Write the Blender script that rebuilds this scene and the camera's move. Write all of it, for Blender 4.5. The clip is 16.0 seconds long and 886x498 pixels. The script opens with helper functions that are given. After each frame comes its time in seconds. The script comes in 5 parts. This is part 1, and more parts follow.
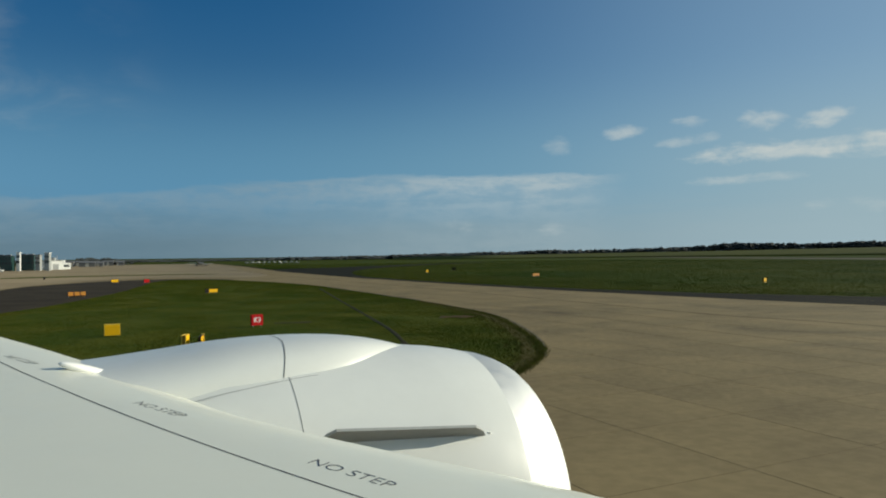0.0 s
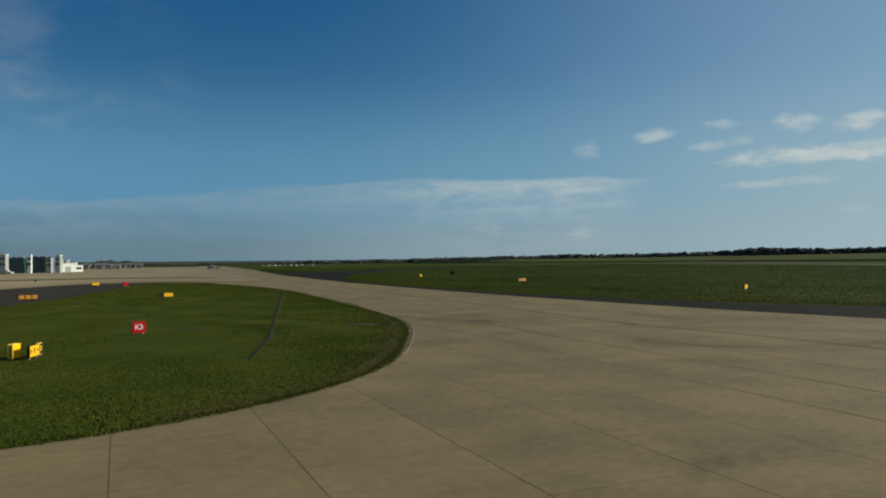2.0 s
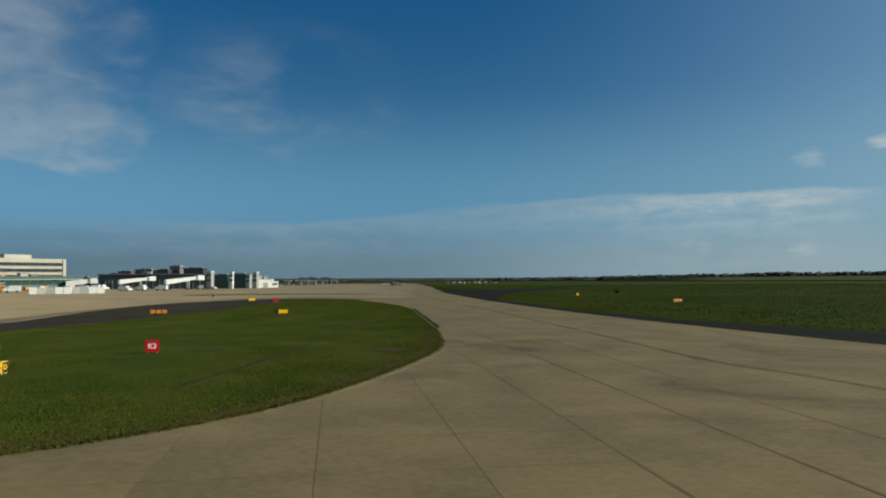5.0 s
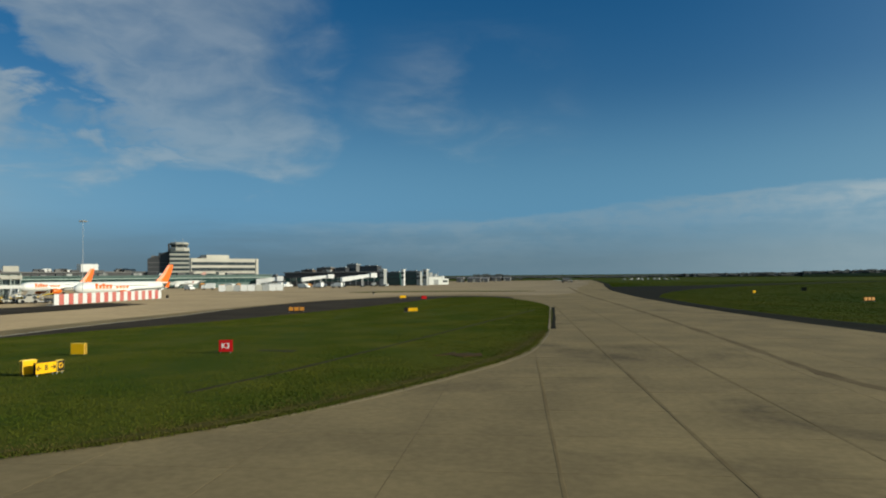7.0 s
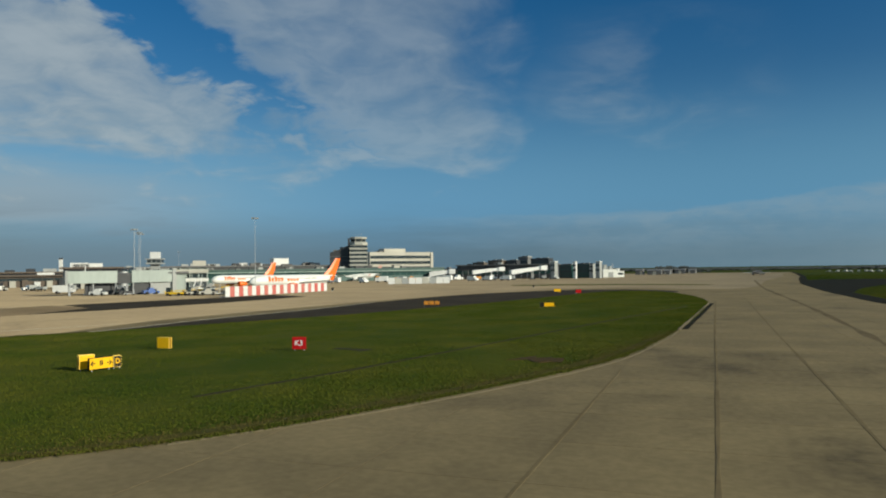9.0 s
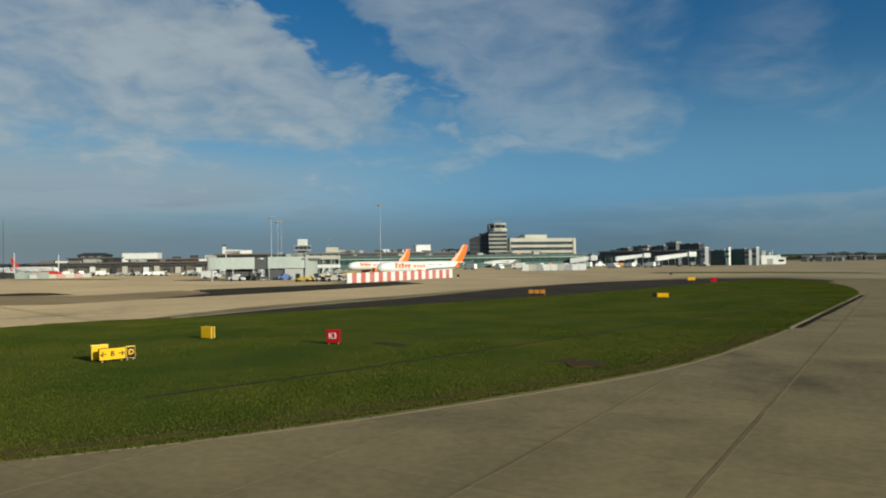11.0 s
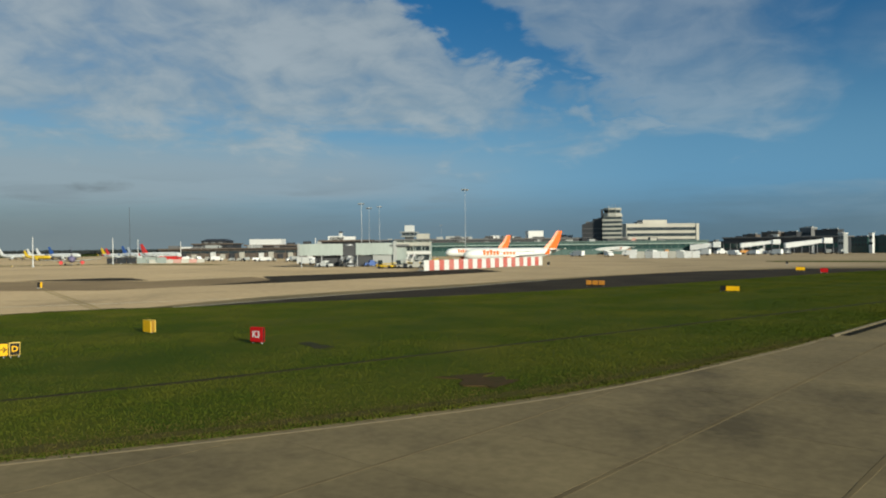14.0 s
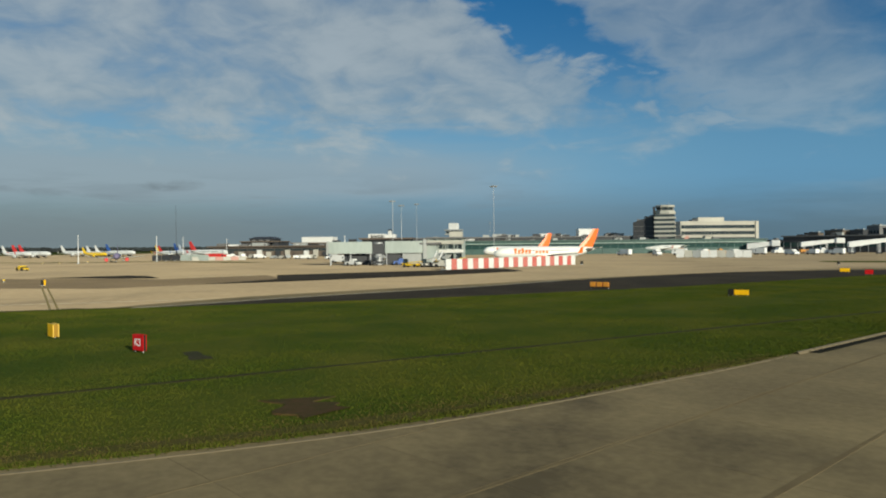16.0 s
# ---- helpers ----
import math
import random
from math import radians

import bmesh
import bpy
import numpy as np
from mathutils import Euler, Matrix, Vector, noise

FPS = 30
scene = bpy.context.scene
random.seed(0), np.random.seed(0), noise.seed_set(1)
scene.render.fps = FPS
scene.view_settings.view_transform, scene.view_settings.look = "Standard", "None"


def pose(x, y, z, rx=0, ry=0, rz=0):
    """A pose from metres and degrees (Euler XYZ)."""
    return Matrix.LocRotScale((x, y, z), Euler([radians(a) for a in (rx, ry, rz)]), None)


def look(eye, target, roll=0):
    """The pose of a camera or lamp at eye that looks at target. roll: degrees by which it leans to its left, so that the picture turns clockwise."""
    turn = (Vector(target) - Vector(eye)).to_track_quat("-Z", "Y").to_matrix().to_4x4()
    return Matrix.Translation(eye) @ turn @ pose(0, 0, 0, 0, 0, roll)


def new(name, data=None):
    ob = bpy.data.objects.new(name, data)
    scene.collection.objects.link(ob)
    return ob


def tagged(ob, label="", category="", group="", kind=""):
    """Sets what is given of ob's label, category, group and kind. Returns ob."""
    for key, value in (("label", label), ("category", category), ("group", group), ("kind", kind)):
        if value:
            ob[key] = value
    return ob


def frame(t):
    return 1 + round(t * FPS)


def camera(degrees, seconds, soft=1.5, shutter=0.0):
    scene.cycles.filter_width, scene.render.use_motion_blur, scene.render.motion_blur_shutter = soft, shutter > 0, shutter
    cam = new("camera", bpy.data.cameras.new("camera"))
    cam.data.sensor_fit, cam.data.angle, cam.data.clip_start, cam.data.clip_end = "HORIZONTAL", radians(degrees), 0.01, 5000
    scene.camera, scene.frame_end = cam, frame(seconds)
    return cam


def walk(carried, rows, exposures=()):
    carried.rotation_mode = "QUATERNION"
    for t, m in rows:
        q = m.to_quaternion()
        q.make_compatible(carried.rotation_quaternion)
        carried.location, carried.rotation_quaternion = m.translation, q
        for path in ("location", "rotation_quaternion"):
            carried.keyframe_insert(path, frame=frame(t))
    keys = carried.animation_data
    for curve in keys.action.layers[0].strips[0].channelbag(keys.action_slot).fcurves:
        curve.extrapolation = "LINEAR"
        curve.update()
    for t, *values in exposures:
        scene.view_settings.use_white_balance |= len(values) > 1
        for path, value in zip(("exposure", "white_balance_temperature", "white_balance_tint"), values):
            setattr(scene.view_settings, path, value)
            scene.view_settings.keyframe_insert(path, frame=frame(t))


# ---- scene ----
cam = camera(62.4, 16.0, soft=2.0)
PATH = [
    (0, (-1.742, 1.041, 6.080), (-0.861, 2.836, 6.094), -0.65),
    (0.5, (1.247, 0.388, 6.080), (2.151, 2.173, 6.099), -0.49),
    (1, (4.197, -0.072, 6.080), (5.089, 1.718, 6.110), -0.62),
    (1.5, (7.109, -0.343, 6.080), (7.967, 1.463, 6.111), -0.52),
    (2, (9.981, -0.427, 6.080), (10.791, 1.401, 6.105), -0.43),
    (2.5, (12.806, -0.326, 6.080), (13.536, 1.535, 6.153), -0.60),
    (3, (15.577, -0.041, 6.080), (16.228, 1.848, 6.160), -0.54),
    (5.5, (28.200, 4.055, 6.080), (28.377, 6.046, 6.154), -0.25),
    (6, (30.401, 5.375, 6.080), (30.454, 7.373, 6.152), -0.32),
    (6.5, (32.475, 6.843, 6.080), (32.399, 8.841, 6.152), -0.44),
    (7, (34.416, 8.450, 6.080), (34.211, 10.438, 6.150), -0.55),
    (7.5, (36.224, 10.183, 6.080), (35.890, 12.154, 6.147), -0.52),
    (8, (37.899, 12.029, 6.080), (37.438, 13.974, 6.144), -0.66),
    (8.5, (39.444, 13.974, 6.080), (38.864, 15.887, 6.141), -0.67),
    (9, (40.866, 16.004, 6.080), (40.173, 17.879, 6.135), -0.75),
    (11.5, (46.474, 26.921, 6.080), (45.334, 28.564, 6.097), -0.79),
    (12, (47.383, 29.180, 6.080), (46.183, 30.780, 6.092), -0.80),
    (12.5, (48.251, 31.449, 6.080), (47.015, 33.022, 6.082), -0.60),
    (13, (49.088, 33.732, 6.080), (47.809, 35.269, 6.075), -0.72),
    (13.5, (49.902, 36.035, 6.080), (48.585, 37.541, 6.071), -0.72),
    (14, (50.696, 38.375, 6.080), (49.346, 39.851, 6.069), -0.67),
    (14.5, (51.468, 40.775, 6.080), (50.079, 42.215, 6.070), -0.66),
    (15, (52.209, 43.268, 6.080), (50.796, 44.683, 6.065), -0.56),
    (15.5, (52.903, 45.896, 6.080), (51.459, 47.280, 6.070), -0.67),
    (16, (53.523, 48.715, 6.080), (52.053, 50.071, 6.065), -0.55),
]
walk(cam, [(t, look(eye, target, roll)) for t, eye, target, roll in PATH])

# ---- world, sun and exposure ----
SUN_AZ, SUN_EL = -10.0, 18.5     # degrees: from +x anticlockwise, and above the horizon


def node(tree, kind, **values):
    n = tree.nodes.new(kind)
    for key, value in values.items():
        if key in n.inputs:
            n.inputs[key].default_value = value
    return n


def calc(tree, op, a, b=None, c=None):
    n = tree.nodes.new("ShaderNodeMath")
    n.operation = op
    for i, v in enumerate((a, b, c)):
        if v is None:
            continue
        if isinstance(v, (int, float)):
            n.inputs[i].default_value = v
        else:
            tree.links.new(v, n.inputs[i])
    return n.outputs[0]


def ramp(tree, value, lo, hi, out0=0.0, out1=1.0):
    n = tree.nodes.new("ShaderNodeMapRange")
    n.interpolation_type = "SMOOTHSTEP"
    tree.links.new(value, n.inputs["Value"])
    n.inputs["From Min"].default_value, n.inputs["From Max"].default_value = lo, hi
    n.inputs["To Min"].default_value, n.inputs["To Max"].default_value = out0, out1
    return n.outputs["Result"]


def build_sky():
    world = bpy.data.worlds.new("sky")
    scene.world = world
    world.use_nodes = True
    t = world.node_tree
    t.nodes.clear()
    out = t.nodes.new("ShaderNodeOutputWorld")
    bg = t.nodes.new("ShaderNodeBackground")
    bg.inputs["Strength"].default_value = 0.07
    sky = t.nodes.new("ShaderNodeTexSky")
    sky.sky_type = "NISHITA"
    sky.sun_disc = False
    sky.sun_elevation = radians(SUN_EL)
    sky.sun_rotation = radians(90.0 - SUN_AZ)
    sky.altitude = 80.0
    sky.air_density, sky.dust_density, sky.ozone_density = 1.0, 0.5, 2.6
    co = t.nodes.new("ShaderNodeTexCoord")
    sep = t.nodes.new("ShaderNodeSeparateXYZ")
    t.links.new(co.outputs["Generated"], sep.inputs[0])
    x, y, z = sep.outputs
    az = calc(t, "MULTIPLY", calc(t, "ARCTAN2", y, x), 57.2958)
    el = calc(t, "MULTIPLY", calc(t, "ARCSINE", z), 57.2958)
    # cloud texture laid out on a level layer overhead, which foreshortens towards the horizon
    lift = calc(t, "ADD", calc(t, "MAXIMUM", z, 0.0), 0.30)
    wide = t.nodes.new("ShaderNodeCombineXYZ")
    t.links.new(calc(t, "DIVIDE", x, lift), wide.inputs[0])
    t.links.new(calc(t, "DIVIDE", y, lift), wide.inputs[1])
    long_v = t.nodes.new("ShaderNodeCombineXYZ")
    t.links.new(calc(t, "MULTIPLY", az, 0.085), long_v.inputs[0])
    t.links.new(calc(t, "MULTIPLY", el, 0.62), long_v.inputs[1])
    round_v = t.nodes.new("ShaderNodeCombineXYZ")
    t.links.new(calc(t, "MULTIPLY", az, 0.30), round_v.inputs[0])
    t.links.new(calc(t, "MULTIPLY", el, 0.62), round_v.inputs[1])

    def fbm(scale, detail, rough, dist=0.0, vec=wide):
        n = node(t, "ShaderNodeTexNoise", Scale=scale, Detail=detail, Roughness=rough, Distortion=dist)
        t.links.new(vec.outputs[0], n.inputs["Vector"])
        return n.outputs["Fac"]

    def mixed(fac, one, two):
        n = t.nodes.new("ShaderNodeMixRGB")
        for socket, v in ((n.inputs["Fac"], fac), (n.inputs["Color1"], one), (n.inputs["Color2"], two)):
            if isinstance(v, tuple):
                socket.default_value = (*v, 1)
            elif isinstance(v, (int, float)):
                socket.default_value = v
            else:
                t.links.new(v, socket)
        return n.outputs[0]

    def window(v, lo, hi, s0, s1):
        return calc(t, "MULTIPLY", ramp(t, v, lo - s0, lo + s0), ramp(t, v, hi - s1, hi + s1, 1.0, 0.0))

    def round_sky(stops):
        """A colour that changes round the compass: rows of degrees and colour."""
        out = stops[0][1]
        for (a0, _), (a1, c1) in zip(stops, stops[1:]):
            out = mixed(ramp(t, az, a0, a1), out, c1)
        return out

    big, fine, ripple = fbm(1.3, 3.0, 0.5, 0.4), fbm(3.2, 6.0, 0.55, 0.5), fbm(9.0, 5.0, 0.55, 0.6)
    wisps, lumps = fbm(1.3, 6.0, 0.6, 0.3, long_v), fbm(1.5, 6.0, 0.6, 0.2, round_v)
    shift = calc(t, "MULTIPLY", calc(t, "SUBTRACT", big, 0.5), 12.0)
    shift2 = calc(t, "MULTIPLY", calc(t, "SUBTRACT", wisps, 0.5), 5.0)

    # clear air: deep blue above, azure lower down, a grey layer on the horizon
    deep = node(t, "ShaderNodeHueSaturation", Hue=0.503, Saturation=1.42, Value=1.02)
    t.links.new(sky.outputs[0], deep.inputs["Color"])
    azure = round_sky([(28, (3.6, 5.5, 6.6)), (60, (1.7, 4.2, 6.4)), (88, (1.3, 3.8, 6.3)), (112, (1.5, 4.1, 6.8)), (132, (2.3, 4.9, 7.2)), (162, (3.2, 4.9, 5.9))])
    grey = round_sky([(28, (4.7, 6.3, 6.9)), (64, (3.0, 4.4, 5.1)), (88, (1.75, 2.9, 3.6)), (112, (1.45, 2.45, 3.1)), (134, (2.0, 3.05, 3.7)), (162, (2.5, 3.2, 3.4))])
    base = mixed(calc(t, "MULTIPLY", ramp(t, el, 3.0, 15.0, 1.0, 0.0), 0.86), deep.outputs[0], azure)
    el3 = calc(t, "ADD", el, calc(t, "MULTIPLY", shift2, 0.45))
    base = mixed(calc(t, "MULTIPLY", ramp(t, el3, 0.6, 5.2, 1.0, 0.0), 0.92), base, grey)
    glare = calc(t, "MULTIPLY", ramp(t, az, 16.0, 82.0, 0.50, 0.0), ramp(t, az, 40.0, 84.0, 1.0, 0.55))
    base = mixed(glare, base, (4.9, 6.8, 7.6))

    # thin pale mist under the high sheet, and smoky shreds over the terminals
    mist = calc(t, "MULTIPLY", window(el3, 3.4, 7.0, 0.9, 1.3), window(az, 132, 180, 9, 12))
    base = mixed(calc(t, "MULTIPLY", mist, 0.68), base, (4.2, 5.2, 5.8))
    shred = calc(t, "MULTIPLY", window(el3, 1.0, 5.2, 0.8, 1.2), ramp(t, az, 112.0, 135.0))
    shred = calc(t, "MULTIPLY", shred, ramp(t, wisps, 0.44, 0.70, 0.0, 0.30))
    base = mixed(shred, base, (1.9, 2.5, 2.9))

    def lump(az0, el0, half_az, half_el, tilt=0.0, rough=1.1):
        """One small cloud with a ragged edge."""
        da = calc(t, "DIVIDE", calc(t, "SUBTRACT", az, az0), half_az)
        up = calc(t, "SUBTRACT", calc(t, "SUBTRACT", el, el0), calc(t, "MULTIPLY", calc(t, "SUBTRACT", az, az0), tilt))
        de = calc(t, "DIVIDE", up, half_el)
        r2 = calc(t, "ADD", calc(t, "MULTIPLY", da, da), calc(t, "MULTIPLY", de, de))
        r2 = calc(t, "ADD", r2, calc(t, "MULTIPLY", calc(t, "SUBTRACT", calc(t, "ADD", lumps, calc(t, "MULTIPLY", wisps, 0.6)), 0.8), -4.0 * rough))
        return calc(t, "MULTIPLY", ramp(t, r2, -0.9, 1.5, 1.0, 0.0), ramp(t, ripple, 0.3, 0.7, 0.75, 1.0))

    dark = calc(t, "MAXIMUM", calc(t, "MULTIPLY", lump(157.3, 4.5, 2.1, 0.42), 0.6), calc(t, "MULTIPLY", lump(166.5, 3.8, 4.5, 0.28, 0.06), 0.4))
    base = mixed(dark, base, (1.9, 2.35, 2.6))

    # broken high sheet over the apron, parted by a blue wedge
    az1 = calc(t, "ADD", az, shift)
    el1 = calc(t, "ADD", el, calc(t, "ADD", shift2, calc(t, "MULTIPLY", calc(t, "SUBTRACT", fine, 0.5), 8.0)))
    sheet = calc(t, "MULTIPLY", window(az1, 105, 228, 6, 12), window(el1, 7.6, 55, 3.4, 15))
    gap_c = calc(t, "ADD", calc(t, "MULTIPLY", calc(t, "SUBTRACT", el, 8.5), 1.42), 117.4)
    rough_edge = calc(t, "MULTIPLY", calc(t, "SUBTRACT", calc(t, "ADD", fine, calc(t, "MULTIPLY", ripple, 0.5)), 0.75), 20.0)
    gap_d = calc(t, "ABSOLUTE", calc(t, "SUBTRACT", calc(t, "ADD", az, calc(t, "ADD", rough_edge, calc(t, "MULTIPLY", shift, 0.35))), gap_c))
    gap_w = calc(t, "ADD", calc(t, "MULTIPLY", calc(t, "SUBTRACT", el, 11.0), 0.50), 0.0)
    open_sky = calc(t, "SUBTRACT", 1.0, ramp(t, calc(t, "SUBTRACT", gap_d, gap_w), -1.8, 3.2, 0.86, 0.0))
    sheet = calc(t, "MULTIPLY", sheet, open_sky)
    body = calc(t, "ADD", calc(t, "MULTIPLY", fine, 0.70), calc(t, "MULTIPLY", ripple, 0.30))
    dens = calc(t, "ADD", calc(t, "MULTIPLY", sheet, 0.50), calc(t, "MULTIPLY", body, 0.9))
    west = ramp(t, az, 112.0, 140.0, 0.44, 0.80)
    sheet_a = calc(t, "MULTIPLY", ramp(t, dens, 0.58, 1.04), calc(t, "MULTIPLY", west, ramp(t, sheet, 0.0, 0.45)))
    thin = calc(t, "MULTIPLY", window(az1, 88, 101, 5, 5), window(el1, 11.5, 17.5, 2.5, 3))
    thin = calc(t, "MULTIPLY", thin, ramp(t, fine, 0.35, 0.75, 0.0, 0.34))
    high = calc(t, "MAXIMUM", sheet_a, thin)
    base = mixed(high, base, mixed(ramp(t, calc(t, "ADD", calc(t, "MULTIPLY", fine, 0.6), calc(t, "MULTIPLY", ripple, 0.4)), 0.34, 0.66), (3.7, 4.6, 5.0), (5.6, 6.4, 6.6)))

    # long low bank with a crisp top, and small white clouds nearer the sun
    el2 = calc(t, "ADD", el, calc(t, "ADD", calc(t, "MULTIPLY", calc(t, "SUBTRACT", wisps, 0.5), 1.3), calc(t, "MULTIPLY", calc(t, "SUBTRACT", lumps, 0.5), 0.9)))
    el2 = calc(t, "ADD", el2, ramp(t, az, 68.0, 98.0, 0.0, 1.9))
    bank = calc(t, "MULTIPLY", ramp(t, el2, 6.25, 5.85, 0.0, 1.0), ramp(t, el2, 2.6, 5.9, 0.25, 1.0))
    bank = calc(t, "MULTIPLY", bank, ramp(t, calc(t, "ADD", lumps, wisps), 0.78, 1.2, 0.45, 1.1))
    bank = calc(t, "MULTIPLY", bank, window(az, 52, 106, 3, 12))
    bank = calc(t, "MULTIPLY", bank, ramp(t, az, 56, 84, 0.66, 0.36))
    base = mixed(bank, base, mixed(ramp(t, az, 60, 80), (6.6, 7.6, 7.7), (3.9, 4.9, 5.3)))
    puffs = 0.0
    for az0, el0, wa, we, tilt, much in ((54.9, 8.2, 1.2, 0.7, 0, 0.3), (49.8, 9.1, 1.5, 0.5, -0.12, 0.7), (45.1, 9.5, 1.3, 0.4, 0, 0.65), (45.3, 8.15, 2.0, 0.4, -0.1, 0.6), (40.3, 9.3, 1.6, 0.75, -0.1, 0.75), (36.2, 9.1, 1.8, 0.65, -0.2, 0.9), (39.5, 7.1, 5.2, 0.75, -0.04, 0.95), (33.5, 7.2, 4.5, 0.9, 0.0, 0.95), (41.2, 5.25, 4.0, 0.35, -0.02, 0.5), (36.6, 3.2, 1.2, 0.45, 0, 0.35), (33.8, 3.1, 1.2, 0.5, 0, 0.4), (55.5, 1.9, 1.0, 0.5, 0, 0.3), (62.5, 2.1, 1.1, 0.5, 0, 0.3), (24, 8.0, 6, 1.2, 0, 0.9), (12, 6.5, 7, 1.0, 0, 0.8), (-6, 9.0, 9, 1.4, 0, 0.7)):
        puffs = calc(t, "MAXIMUM", puffs, calc(t, "MULTIPLY", lump(az0, el0, wa, we, tilt), much))
    base = mixed(puffs, base, (7.9, 8.6, 8.3))
    t.links.new(base, bg.inputs["Color"])
    t.links.new(bg.outputs[0], out.inputs[0])


build_sky()
lamp = bpy.data.lights.new("sun", "SUN")
lamp.energy, lamp.angle, lamp.color = 5.0, radians(0.6), (0.97, 0.92, 0.74)
sun_way = Vector((math.cos(radians(SUN_EL)) * math.cos(radians(SUN_AZ)), math.cos(radians(SUN_EL)) * math.sin(radians(SUN_AZ)), math.sin(radians(SUN_EL))))
new("sun", lamp).matrix_world = look(sun_way * 300, (0, 0, 0))


# ---- materials ----
def material(name, colour, rough=0.7, other=None, scale=1.0, fine=12.0, amount=0.5, bump=0.0, metal=0.0, spread=0.0, island=False, coat=0.0, streak=None, gloss=0.5, stains=0.0, chalky=0.0):
    """Two colours mixed by a broad and a fine noise laid out in metres, with relief; spread: difference from piece to piece."""
    m = bpy.data.materials.new(name)
    m.use_nodes = True
    t = m.node_tree
    b = t.nodes["Principled BSDF"]
    b.inputs["Metallic"].default_value = metal
    b.inputs["Specular IOR Level"].default_value = gloss
    b.inputs["Coat Weight"].default_value = coat
    b.inputs["Diffuse Roughness"].default_value = chalky
    other = other or tuple(c * 0.72 for c in colour)
    geo = t.nodes.new("ShaderNodeNewGeometry")
    place = geo.outputs["Position"]
    if streak:
        mp = t.nodes.new("ShaderNodeMapping")
        mp.inputs["Scale"].default_value = streak
        t.links.new(place, mp.inputs["Vector"])
        place = mp.outputs[0]

    def noise_at(s, d, r):
        n = node(t, "ShaderNodeTexNoise", Scale=s, Detail=d, Roughness=r)
        t.links.new(place, n.inputs["Vector"])
        return n.outputs["Fac"]

    broad, grain = noise_at(scale, 5.0, 0.6), noise_at(fine, 4.0, 0.6)
    f = calc(t, "ADD", calc(t, "MULTIPLY", ramp(t, broad, 0.32, 0.68), 0.62), calc(t, "MULTIPLY", ramp(t, grain, 0.3, 0.7), 0.38))
    f = calc(t, "MULTIPLY", f, amount)
    if spread:
        rnd = geo.outputs["Random Per Island"] if island else t.nodes.new("ShaderNodeObjectInfo").outputs["Random"]
        f = calc(t, "ADD", f, calc(t, "MULTIPLY", rnd, spread))
    if stains:
        # spills and worn tracks with soft edges, some metres across
        blot = node(t, "ShaderNodeTexNoise", Scale=0.045, Detail=6.0, Roughness=0.65, Distortion=0.8)
        t.links.new(place, blot.inputs["Vector"])
        f = calc(t, "ADD", f, calc(t, "MULTIPLY", ramp(t, blot.outputs["Fac"], 0.52, 0.72), stains))
    mix = t.nodes.new("ShaderNodeMixRGB")
    mix.use_clamp = True
    t.links.new(f, mix.inputs["Fac"])
    mix.inputs["Color1"].default_value, mix.inputs["Color2"].default_value = (*colour, 1), (*other, 1)
    t.links.new(mix.outputs[0], b.inputs["Base Color"])
    t.links.new(ramp(t, grain, 0.2, 0.8, max(0.02, rough - 0.07), min(1.0, rough + 0.07)), b.inputs["Roughness"])
    if bump:
        bp = node(t, "ShaderNodeBump", Strength=0.6, Distance=bump)
        t.links.new(grain, bp.inputs["Height"])
        t.links.new(bp.outputs[0], b.inputs["Normal"])
    return m


M = {}
M["grass"] = material("grass", (0.034, 0.059, 0.007), 0.95, (0.098, 0.097, 0.015), 0.13, 2.6, 0.8, 0.08, gloss=0.03, stains=0.3)
M["grass_far"] = material("grass_far", (0.019, 0.042, 0.003), 0.95, (0.078, 0.078, 0.010), 0.02, 0.25, 0.8, 0.0, gloss=0.03, stains=0.35)
M["soil"] = material("soil", (0.050, 0.040, 0.022), 0.95, (0.03, 0.034, 0.010), 0.6, 6, 0.9, 0.05, gloss=0.1)
M["concrete"] = material("concrete", (0.266, 0.200, 0.097), 0.88, (0.105, 0.080, 0.042), 0.16, 2.6, 0.62, 0.004, spread=0.10, gloss=0.15, stains=0.75)
M["concrete_far"] = material("concrete_far", (0.274, 0.206, 0.100), 0.88, (0.110, 0.083, 0.043), 0.10, 1.8, 0.58, 0.004, spread=0.10, island=True, gloss=0.15, stains=0.7)
M["joint"] = material("joint", (0.160, 0.118, 0.062), 0.9, (0.11, 0.082, 0.045), 0.5, 5, 0.8, gloss=0.2)
M["apron"] = material("apron", (0.300, 0.229, 0.134), 0.88, (0.162, 0.125, 0.076), 0.035, 0.8, 0.7, gloss=0.15, stains=0.55, chalky=1.0)
M["asphalt"] = material("asphalt", (0.058, 0.045, 0.028), 0.95, (0.030, 0.023, 0.014), 0.11, 2, 1.0, 0.004, gloss=0.08)
M["asphalt_brown"] = material("asphalt_brown", (0.142, 0.105, 0.061), 0.9, (0.088, 0.066, 0.039), 0.06, 2, 0.9, gloss=0.10, chalky=1.0)
M["asphalt_dark"] = material("asphalt_dark", (0.020, 0.018, 0.012), 0.95, (0.014, 0.014, 0.008), 0.1, 2, 0.9, gloss=0.05)
M["rubber"] = material("rubber", (0.105, 0.078, 0.044), 0.95, (0.18, 0.136, 0.074), 0.25, 2, 0.95, gloss=0.05)
M["joint_stain"] = material("joint_stain", (0.138, 0.102, 0.054), 0.95, (0.20, 0.152, 0.078), 0.3, 1.5, 1.0, gloss=0.05)
M["kerb"] = material("kerb", (0.185, 0.142, 0.076), 0.9, (0.12, 0.095, 0.055), 0.6, 4, 0.9)
